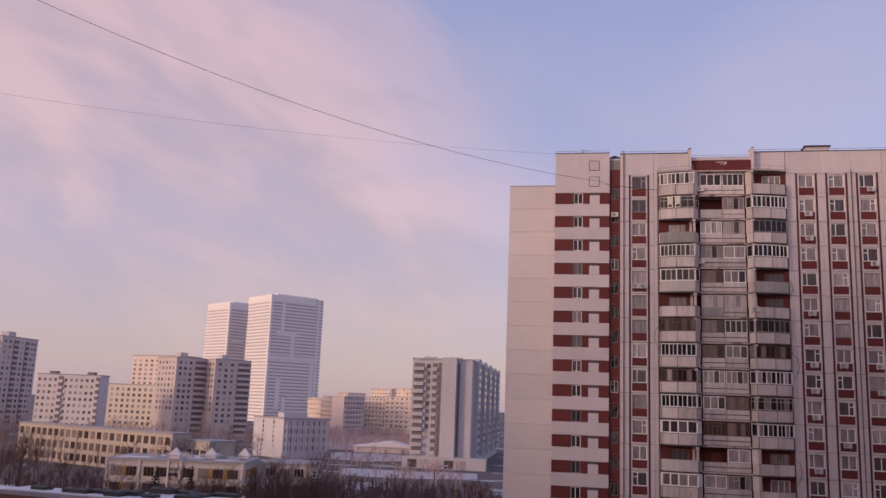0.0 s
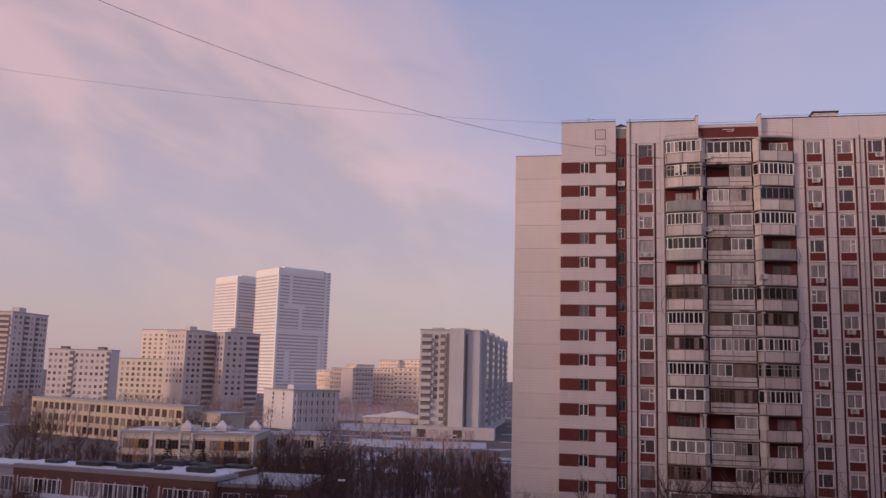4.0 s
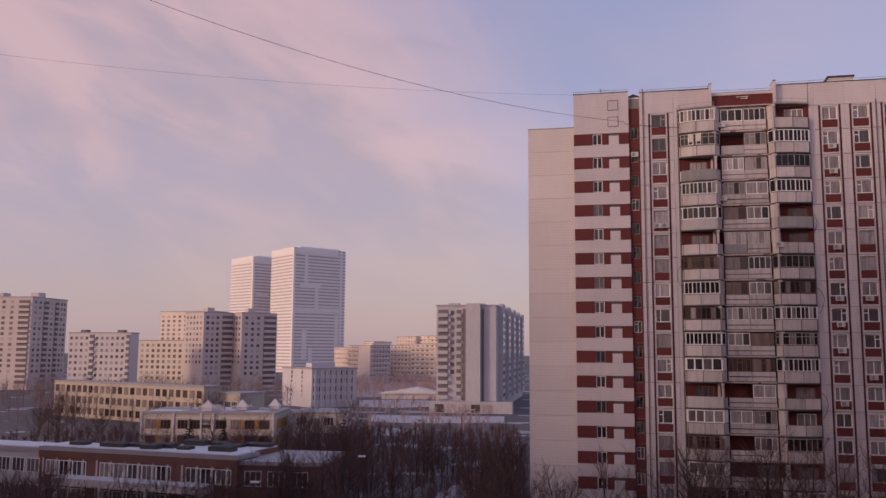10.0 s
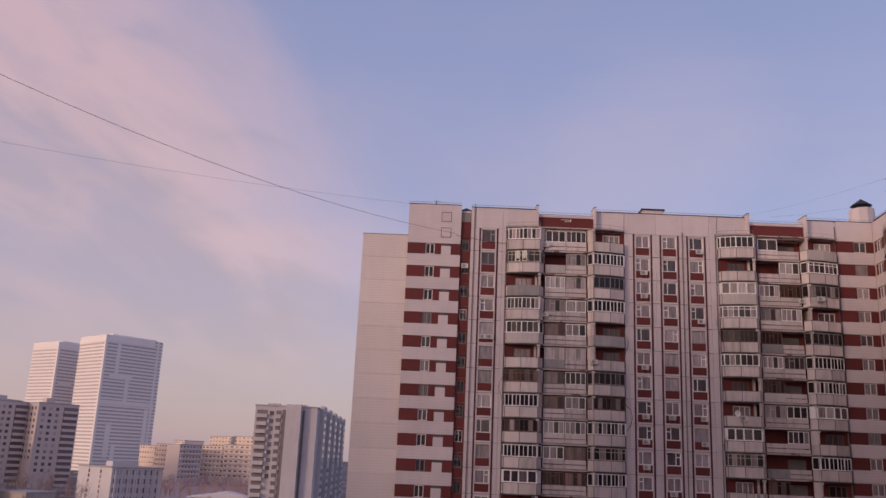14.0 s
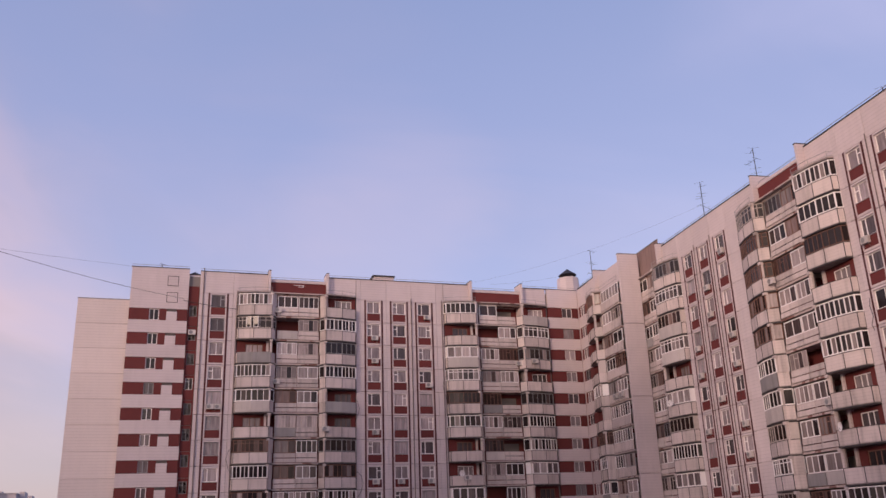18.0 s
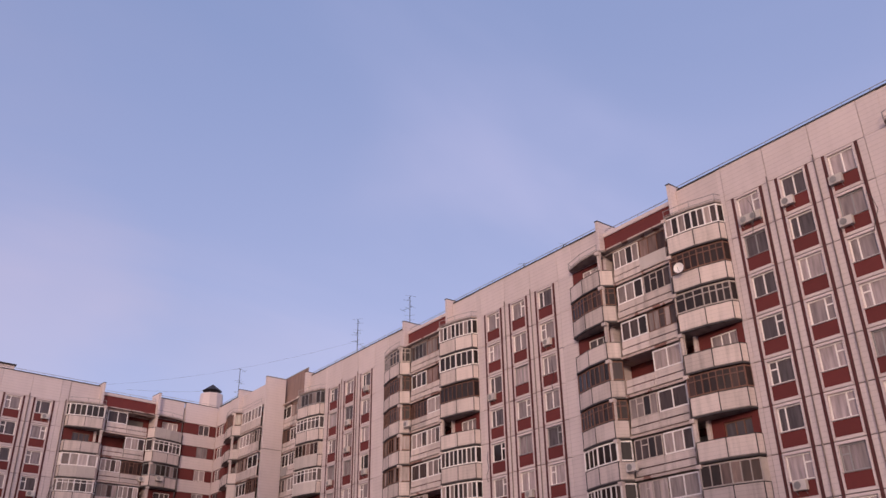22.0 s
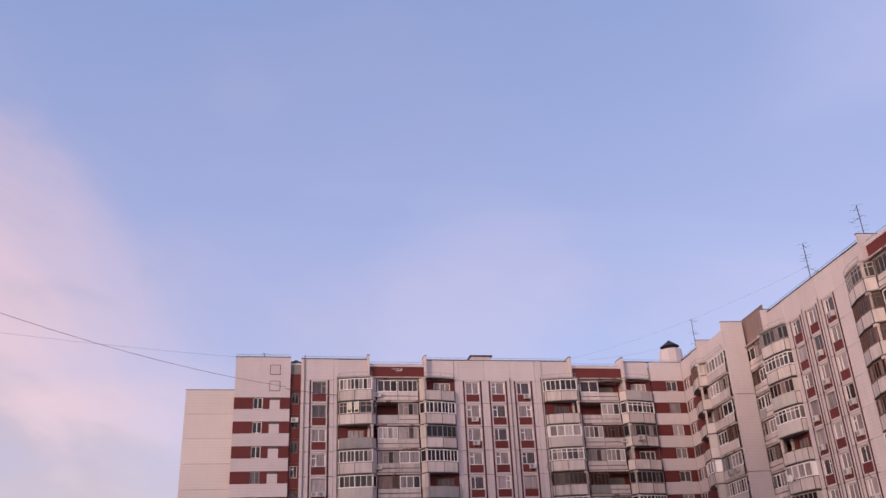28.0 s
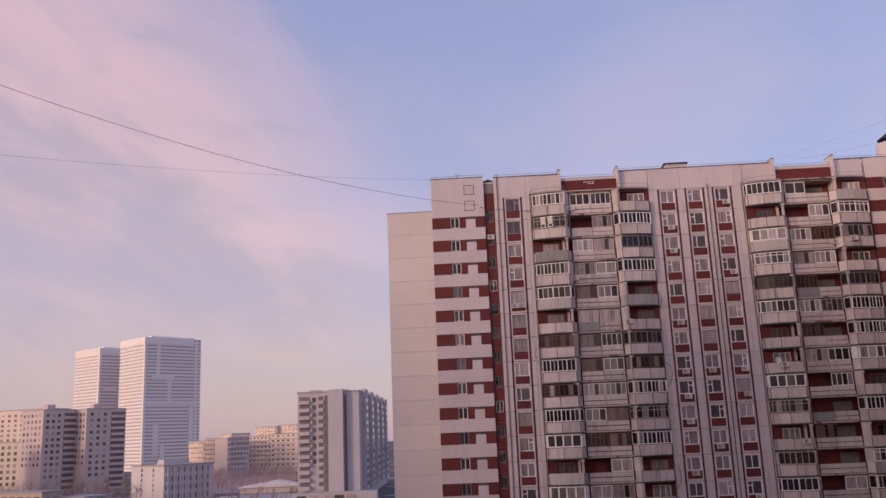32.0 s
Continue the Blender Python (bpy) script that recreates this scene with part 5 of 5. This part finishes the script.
for k in range(3):
    for i in range(24):
        w = put("window", WINB_ME, root, (1.8 + (L - 3.6) * i / 23, -0.09, 1.0 + 3.35 * k))
        put("pane", WINBP_ME, w, (0, 0.03, 0))
root, L = block("school_annexe", (-113.2, 224), (-104.6, 221.3), 10, 8.8, OCHRE, "low ochre annexe of the school", "school", "schools")
for k in range(2):
    for i in range(3):
        school_window(root, 1.7 + 2.7 * i, 1.4 + 3.6 * k)

root, L = block("school", (-102.6, 169.0), (-74.2, 174.7), 16, 7.3, SCHOOLWALL, "two-storey cream school with ochre panels and gabled roof vents", "school", "schools")
for k in range(2):
    z = 0.9 + 3.3 * k
    for x in (2.0, 5.2, 8.9, 11.6, 17.2, 20.4, 23.4, 26.6):
        school_window(root, x, z, mat=WOOD)
    for x in (14.0,):
        for dz in (0.2, 1.2):
            bm = bmesh.new()
            box(bm, x - 1.0, x + 1.0, -0.1, 0.0, z + dz, z + dz + 0.7)
            part("window", bm, PANE, root)
    for x, w in ((3.6, 0.45), (25.0, 0.5), (21.9, 0.35)):
        bm = bmesh.new()
        box(bm, x - w, x + w, -0.05, 0.0, z, z + 1.9)
        part("ochre_panel", bm, YELLOWPANEL, root)
    bm = bmesh.new()
    box(bm, -0.1, L + 0.1, -0.16, 0.0, z + 2.2, z + 2.45)
    part("band", bm, WHITEWALL, root)
    for i, (y, w) in enumerate(((3, 1.6), (7, 1.6), (11, 1.6))):
        bm = bmesh.new()
        box(bm, L, L + 0.06, y - w, y + w, z, z + 1.9)
        part("ochre_panel", bm, YELLOWPANEL, root)
for x in (0.0, 6.9, 12.9, 15.5, 28.5):
    bm = bmesh.new()
    box(bm, x - 0.18, x + 0.18, -0.22, -0.01, 0, 7.6)
    part("pilaster", bm, WHITEWALL, root)
for x0, x1, y0, y1 in ((1.0, 9.0, 2.0, 5.5), (15.5, 19.5, 3.5, 8.0), (22.0, 27.0, 1.5, 4.0), (8.0, 20.0, 10.5, 14.5)):
    bm = bmesh.new()
    prism(bm, [(x0, y0), (x1 - 1.0, y0 + 0.4), (x1, y1 - 0.8), (x0 + 1.2, y1)], 7.81, 7.92)
    part("roof_snow", bm, SNOW, root, "patch of snow left on the roof")
for x, y in ((13.8, 1.6), (20.5, 5.0), (27.0, 8.5)):
    bm = bmesh.new()
    box(bm, x - 1.1, x + 1.1, y - 1.0, y + 1.0, 7.9, 8.7)
    v = [bm.verts.new(p) for p in ((x - 1.3, y - 1.2, 8.701), (x + 1.3, y - 1.2, 8.701), (x + 1.3, y + 1.2, 8.701), (x - 1.3, y + 1.2, 8.701), (x, y, 10.3))]
    for i in range(4):
        bm.faces.new((v[i], v[(i + 1) % 4], v[4]))
    part("roof_turret", bm, WHITEWALL, root, "white pyramid-capped roof turret")
for i in range(7):
    bm = bmesh.new()
    x, y = 8 + 2.5 * i, 6 + 3 * (i % 3)
    box(bm, x - 0.8, x + 0.8, y - 0.6, y + 0.6, 7.96, 8.6)
    part("roof_vent", bm, GREYMETAL, root)
root, L = block("school_wing", (-73.0, 181.5), (-62.0, 184.0), 12, 7.0, GREYWALL, "grey two-storey wing of the school", "school", "schools")
for k in range(2):
    for x in (1.9, 5.0, 8.0):
        school_window(root, x, 1.1 + 3.4 * k)

# nearest school: orange-brown, with snow on a flat roof
root, L = block("school", (-78.0, 103.9), (-47.6, 100.35), 5, 7.55, BRICK, "two-storey orange-brown school under a snowy flat roof", "school", "schools")
for k in range(2):
    z = 0.9 + 3.55 * k
    for i in range(13):
        if i in (3, 9):
            continue
        school_window(root, 2.2 + (L - 4.0) * i / 12, z)
    for i in range(14):
        bm = bmesh.new()
        box(bm, 0.6 + (L - 1.2) * i / 13.3 - 0.12, 0.6 + (L - 1.2) * i / 13.3 + 0.12, -0.07, 0.0, z - 0.4, z + 2.2)
        part("pier", bm, SCHOOLWALL, root)
bm = bmesh.new()
box(bm, 0.25, L - 0.25, 0.25, 4.75, 8.06, 8.2)
part("roof_snow", bm, SNOW, root, "snow lying on the roof")
bm = bmesh.new()
box(bm, 17, L - 0.5, 5.25, 11.5, 0, 8.05)
part("rear_wall", bm, BRICK, root)
bm = bmesh.new()
box(bm, 17.2, L - 0.7, 4.76, 11.3, 8.06, 8.2)
part("roof_snow", bm, SNOW, root, "snow lying on the roof")
bm = bmesh.new()
box(bm, -0.15, L + 0.15, -0.12, 0.0, 6.6, 8.06)
part("fascia", bm, BRICK, root)
bm = bmesh.new()
box(bm, 4.5, 27.5, -2.6, -0.08, 3.5, 4.4)
part("canopy", bm, GREYWALL, root)
bm = bmesh.new()
box(bm, 4.4, 27.6, -2.7, -0.10, 4.402, 4.52)
part("canopy_snow", bm, SNOW, root)
for x in (5, 12, 19, 27):
    bm = bmesh.new()
    box(bm, x - 0.2, x + 0.2, -2.4, -2.0, 0, 3.5)
    part("canopy_post", bm, GREYWALL, root)
hr = random.Random(3)
SKYLIGHT = material("sooty_skylight", (0.055, 0.045, 0.045), 0.6, 0.3, 1.0)
for x, y, w in [(a, min(3.8, b * 0.6) if b < 7 else 4 + b * 0.42, c) for a, b, c in ((4.5, 4, 1.2), (10.5, 3.5, 1.9), (13.5, 5.5, 1.5), (16.5, 3, 1.2), (17.5, 6, 1.6), (21.0, 5, 0.9), (25.2, 9, 1.5), (26.6, 5, 1.7), (28.2, 13, 1.8), (29.6, 4, 1.0), (30.8, 10, 1.8), (22.6, 12, 1.4), (19.4, 9, 1.6)) if a < 29.2]:
    h = hr.uniform(0.25, 0.6)
    v0 = bmesh.new()
    prism(v0, [(x - w, y - 0.8), (x + w, y - 0.8), (x + w, y + 0.8), (x - w, y + 0.8)], 8.2, 8.2 + h)
    dome = part("skylight", v0, SKYLIGHT, root, "dark skylight with snow round it")
    for sx in (-0.5, 0.5):
        bm = bmesh.new()
        u = x + sx * w
        c = [bm.verts.new(p) for p in ((u - w * 0.46, y - 0.9, 8.25 + h), (u + w * 0.46, y - 0.9, 8.25 + h), (u + w * 0.46, y + 0.9, 8.25 + h), (u - w * 0.46, y + 0.9, 8.25 + h), (u - w * 0.3, y, 8.42 + h), (u + w * 0.3, y, 8.42 + h))]
        for f in ((0, 1, 5, 4), (1, 2, 5), (2, 3, 4, 5), (3, 0, 4), (3, 2, 1, 0)):
            bm.faces.new([c[i] for i in f])
        part("lid", bm, SKYLIGHT, dome)
root, L = block("school_wing", (-92.0, 106.6), (-78.2, 104.6), 5, 7.2, COOLWALL, "white wing of the school with tall windows", "school", "schools")
for k in range(2):
    for x in (2.0, 4.6, 7.2, 9.8, 12.4):
        school_window(root, x, 0.9 + 3.5 * k)
bm = bmesh.new()
box(bm, 0.2, L - 0.2, 0.2, 4.8, 7.71, 7.84)
part("roof_snow", bm, SNOW, root)
root, L = block("school_wing", (-47.4, 101.2), (-37.4, 101.9), 12, 6.9, BRICK, "orange-brown wing of the school in the shade", "school", "schools")
for k in range(2):
    for x in (1.6, 4.6, 7.6):
        school_window(root, x, 0.9 + 3.4 * k)

# ---- path and road ----
bm = bmesh.new()
prev = None
for x, y, w in ((-28.5, 70, 2.2), (-26.4, 100, 2.2), (-25.6, 125, 2.1), (-24.6, 150, 2.0), (-24.0, 190, 2.0)):
    e = [bm.verts.new((x - w, y, 0.02)), bm.verts.new((x + w, y, 0.02))]
    if prev:
        bm.faces.new((prev[0], prev[1], e[1], e[0]))
    prev = e
tagged(part("path", bm, PATHSNOW, None), "snow-covered footpath between bare trees", "path", kind="structure")
bm = bmesh.new()
prev = None
for az, d0, d1 in ((-17.0, 262, 288), (-15.0, 256, 286), (-11.0, 256, 282), (-8.0, 262, 284)):
    a, b = away(az, d0), away(az, d1)
    e = [bm.verts.new((*a, 0.03)), bm.verts.new((*b, 0.03))]
    if prev:
        bm.faces.new((prev[0], e[0], e[1], prev[1]))
    prev = e
snow_bm = bmesh.new()
prev = None
for az, d0, d1 in ((-17.6, 330, 372), (-15.4, 322, 376), (-13.0, 330, 372)):
    e = [snow_bm.verts.new((*away(az, d0), 0.02)), snow_bm.verts.new((*away(az, d1), 0.02))]
    if prev:
        snow_bm.faces.new((prev[0], e[0], e[1], prev[1]))
    prev = e
tagged(part("snow_field", snow_bm, PATHSNOW, None), "snow-covered open ground", "ground", kind="structure")
# snow and grass colour is paled to carry the distance haze
FIELD = material("hazed_snow_and_grass", (0.42, 0.32, 0.32), 0.9, 0.2, 0.02, second=(0.20, 0.13, 0.12))
field_bm = bmesh.new()
prev = None
for az, d0, d1 in ((-20.5, 395, 580), (-16.0, 395, 580), (-11.0, 395, 580)):
    e = [field_bm.verts.new((*away(az, d0), 0.04)), field_bm.verts.new((*away(az, d1), 0.04))]
    if prev:
        field_bm.faces.new((prev[0], e[0], e[1], prev[1]))
    prev = e
tagged(part("field", field_bm, FIELD, None), "open ground under old snow and dead grass, paled for haze", "ground", kind="structure")
tagged(part("road", bm, PATHSNOW, None), "snowy square before the tower block", "road", kind="structure")


# ---- trees ----
def tree_meshes(seed, height, spread, limbs=15):
    """A bare tree: a leader that runs up through the crown, limbs that rise from it, and two orders of thin twigs."""
    r = random.Random(seed)
    wood, fine = bmesh.new(), bmesh.new()
    lean = Vector((r.uniform(-0.05, 0.05), r.uniform(-0.05, 0.05), 1)).normalized()
    pts, p, d, n = [Vector((0, 0, -0.1))], Vector((0, 0, -0.1)), lean, 9
    for i in range(n):
        d = (d + Vector((r.uniform(-1, 1), r.uniform(-1, 1), 0.3)) * 0.09).normalized()
        p = p + d * (height / n)
        pts.append(p)
    thick = 0.012 * height
    for i in range(n):
        bar(wood, pts[i], pts[i + 1], thick * (1 - i / n) ** 0.8 + 0.012, thick * (1 - (i + 1) / n) ** 0.8 + 0.012, 5)

    def bough(bm, p, d, length, rad, sides, segs):
        out = [p]
        for i in range(segs):
            d = (d + Vector((r.uniform(-1, 1), r.uniform(-1, 1), r.uniform(0.0, 0.9))) * 0.18).normalized()
            q = p + d * (length / segs)
            bar(bm, p, q, rad * (1 - 0.6 * i / segs), rad * (1 - 0.6 * (i + 1) / segs), sides)
            p = q
            out.append(p)
        return out, d

    for i in range(limbs):
        u = 0.22 + 0.74 * (i + r.random()) / limbs
        k = u * n
        at = pts[int(k)].lerp(pts[min(n, int(k) + 1)], k % 1)
        a = i * 2.4 + r.uniform(-0.5, 0.5)
        d = (Vector((math.cos(a), math.sin(a), 0)) * spread * r.uniform(0.7, 1.2) + Vector((0, 0, r.uniform(0.45, 0.9)))).normalized()
        length = height * (0.52 * (1 - u) + 0.12) * r.uniform(0.8, 1.2)
        limb, d = bough(wood, at, d, length, thick * 0.42 * (1.1 - u) + 0.012, 4, 3)
        for j in range(8):
            v = r.uniform(0.2, 1.0) * 3
            start = limb[min(2, int(v))].lerp(limb[min(3, int(v) + 1)], v % 1)
            side = Vector((r.uniform(-1, 1), r.uniform(-1, 1), r.uniform(0.2, 1.0)))
            twig, d2 = bough(fine, start, (d + side * 0.8).normalized(), length * r.uniform(0.3, 0.55), 0.016, 3, 2)
            for _ in range(4):
                e = twig[r.randrange(1, 3)]
                bough(fine, e, (d2 + Vector((r.uniform(-1, 1), r.uniform(-1, 1), r.uniform(0.1, 1.0))) * 0.8).normalized(), length * r.uniform(0.15, 0.32), 0.009, 3, 1)
    a, b = mesh("trunk", wood, BARK), mesh("crown", fine, TWIG)
    return a, b


TREES = [tree_meshes(11, 10.5, 1.3), tree_meshes(12, 12, 0.7), tree_meshes(13, 8.5, 1.5), tree_meshes(14, 11, 1.1), tree_meshes(15, 8.5, 0.9)]
tr = random.Random(21)
LABELS = ("tall bare deciduous tree with dark forking limbs", "slender bare tree with upright twigs", "low spreading bare tree")


def tree(x, y, scale, i=None):
    i = tr.randrange(len(TREES)) if i is None else i
    t = put("tree", TREES[i][0], None, (x, y, 0), tr.uniform(0, 360), scale=(scale * tr.uniform(0.85, 1.15), scale * tr.uniform(0.85, 1.15), scale))
    tagged(t, LABELS[(0, 1, 2, 0, 2)[i]], "tree", "bare trees of the yard")
    put("crown", TREES[i][1], t)


def scatter(n, az0, az1, d0, d1, s0, s1, clear=2.5):
    made = 0
    while made < n:
        az, d = tr.uniform(az0, az1), math.sqrt(tr.uniform(d0 * d0, d1 * d1))
        x, y = away(az, d)
        on_path = abs(x - (-26.3 + (y - 100) * 0.035)) < clear + 1.0 or (-14.6 < az < -10.2 and 84 < d < 132)
        in_house = (-92 < x < -35 and 98 < y < 126) or (-104 < x < -60 and 168 < y < 198) or (-13 < x < 53 and y > 95) or x > 46
        if on_path or in_house:
            continue
        tree(x, y, tr.uniform(s0, s1))
        made += 1


scatter(60, -39, -18, 72, 97, 0.5, 0.85)
scatter(30, -21.5, -17.5, 104, 200, 0.6, 0.9)
scatter(60, -17.5, -6.6, 104, 165, 0.5, 0.78)
scatter(14, -24, -18.5, 84, 97, 0.75, 0.95)
scatter(14, -39.5, -35.5, 78, 100, 0.65, 0.9)
scatter(40, -19, -7, 76, 110, 0.7, 0.95)
scatter(45, -37, -18, 130, 168, 0.6, 0.85)
scatter(30, -38, -24, 196, 240, 0.65, 0.95)
for i in range(28):
    tree(tr.uniform(5, 44), tr.uniform(80, 92), tr.uniform(0.85, 1.2), tr.choice((0, 1, 3, 4)))
for i in range(10):
    tree(tr.uniform(-14, 3), tr.uniform(85, 96), tr.uniform(0.72, 0.95), tr.choice((1, 4)))


# spruces by the school
def spruce(x, y, h):
    t = thing("spruce", (x, y, 0), tr.uniform(0, 360), "dark green spruce beside the school", "tree", "spruces")
    bm = bmesh.new()
    bar(bm, (0, 0, -0.1), (0, 0, h), 0.16, 0.02, 6)
    part("trunk", bm, BARK, t)
    bm = bmesh.new()
    for i in range(15):
        z = h * (0.08 + 0.9 * i / 15)
        reach = (h - z) * 0.30 + 0.15
        for j in range(9):
            a = tr.uniform(0, 2 * math.pi)
            q = Vector((math.cos(a) * reach, math.sin(a) * reach, z - reach * 0.35))
            side = Vector((-math.sin(a), math.cos(a), 0)) * reach * 0.28
            c, m = Vector((0, 0, z)), Vector((0, 0, z)).lerp(q, 0.6)
            v = [bm.verts.new(p) for p in (c, m + side, q, m - side, m - Vector((0, 0, 0.25)))]
            for f in ((0, 1, 4), (1, 2, 4), (2, 3, 4), (3, 0, 4)):
                bm.faces.new([v[k] for k in f])
    part("crown", bm, NEEDLE, t)


spruce(-88.5, 164, 7.5)
spruce(-81.5, 165.5, 7.8)
spruce(-50.5, 150, 9.5)


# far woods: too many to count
# far twigs are paled: distance haze is put into their frosted colour
FARTWIG = material("hazed_frosted_twigs", (0.40, 0.28, 0.27), 0.9, 0.3, 0.3, each=0.3)


def woods(name, n, az0, az1, d0, d1, h0, h1, label, mat=TWIG):
    r = random.Random(n)
    bm = bmesh.new()
    for _ in range(n):
        x, y = away(r.uniform(az0, az1), r.uniform(d0, d1))
        h = r.uniform(h0, h1)
        base = Vector((x, y, 0))
        bar(bm, base, base + Vector((0, 0, h)), 0.16, 0.03, 3)
        for _ in range(22):
            a, z = r.uniform(0, 6.3), h * r.uniform(0.25, 0.8)
            reach = h * r.uniform(0.15, 0.3)
            p = base + Vector((0, 0, z))
            bar(bm, p, p + Vector((math.cos(a) * reach, math.sin(a) * reach, reach * 0.9)), 0.05, 0.015, 3)
    tagged(part(name, bm, mat, None), label, "trees", kind="stuff")


woods("near_thicket", 170, -39, -19, 74, 96, 4.0, 7.5, "bare bushes before the school")
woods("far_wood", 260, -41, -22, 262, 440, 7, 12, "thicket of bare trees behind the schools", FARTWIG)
woods("far_wood", 420, -21, -11.5, 385, 600, 4, 8, "frosted bare trees and bushes beyond the square, haze in their colour", FARTWIG)
woods("bushes", 240, -18.5, -9.0, 225, 375, 1.2, 3.6, "frosted bushes round the snowy square, haze in their colour", FARTWIG)
woods("undergrowth", 900, -39, -6.6, 126, 225, 2.0, 4.2, "dense bare undergrowth between the trees")


# ---- street lamps and a car ----
def street_lamp(x, y, h, turn):
    t = thing("street_lamp", (x, y, 0), turn, "grey street lamp with a curved arm", "street lamp", "street lamps")
    bm = bmesh.new()
    bar(bm, (0, 0, -0.1), (0, 0, h), 0.09, 0.06, 6)
    part("pole", bm, DARK, t)
    bm = bmesh.new()
    p = [(0, 0, h), (0.4, 0, h + 0.45), (1.0, 0, h + 0.75), (1.8, 0, h + 0.9)]
    for a, b in zip(p, p[1:]):
        bar(bm, a, b, 0.045, sides=5)
    part("arm", bm, DARK, t)
    bm = bmesh.new()
    box(bm, 1.7, 2.5, -0.16, 0.16, h + 0.82, h + 0.98)
    part("lamp_head", bm, PVC, t)


street_lamp(*away(-18.6, 98), 8.5, 20)
street_lamp(*away(-25.6, 84), 8.0, 15)
street_lamp(*away(-10.8, 175), 8.5, 10)

car = thing("car", (-23.6, 111.0, 0.02), 80, "dark parked car on the snowy path", "car")
bm = bmesh.new()
prism(bm, [(-2.1, -0.85), (2.1, -0.85), (2.2, 0), (2.1, 0.85), (-2.1, 0.85), (-2.2, 0)], 0.3, 0.85)
part("body", bm, DARK, car)
bm = bmesh.new()
v = [bm.verts.new(p) for p in ((-1.3, -0.8, 0.851), (1.0, -0.8, 0.851), (1.0, 0.8, 0.851), (-1.3, 0.8, 0.851), (-0.9, -0.65, 1.42), (0.45, -0.65, 1.42), (0.45, 0.65, 1.42), (-0.9, 0.65, 1.42))]
for f in ((0, 1, 5, 4), (1, 2, 6, 5), (2, 3, 7, 6), (3, 0, 4, 7), (4, 5, 6, 7)):
    bm.faces.new([v[i] for i in f])
part("cabin", bm, PANE, car)
wheel = make("wheel", lambda b: bmesh.ops.create_cone(b, cap_ends=True, segments=14, radius1=0.32, radius2=0.32, depth=0.2, matrix=Matrix.Rotation(math.pi / 2, 4, "X")), DARK)
for x in (-1.35, 1.35):
    for y in (-0.8, 0.8):
        put("wheel", wheel, car, (x, y, 0.31))

# low railing along the path
fence = thing("fence", (-29.3, 98.0, 0), 88, "low dark metal railing beside the snowy path", "fence")
FENCE_POST = make("post", lambda b: box(b, -0.04, 0.04, -0.04, 0.04, -0.1, 1.15), DARK)
FENCE_RAIL = make("rail", lambda b: (box(b, 0.04, 2.46, -0.02, 0.02, 0.95, 1.02), box(b, 0.04, 2.46, -0.02, 0.02, 0.25, 0.31)), DARK)
for i in range(16):
    put("post", FENCE_POST, fence, (2.5 * i, 0, 0))
    if i < 15:
        put("rail", FENCE_RAIL, fence, (2.5 * i, 0, 0))
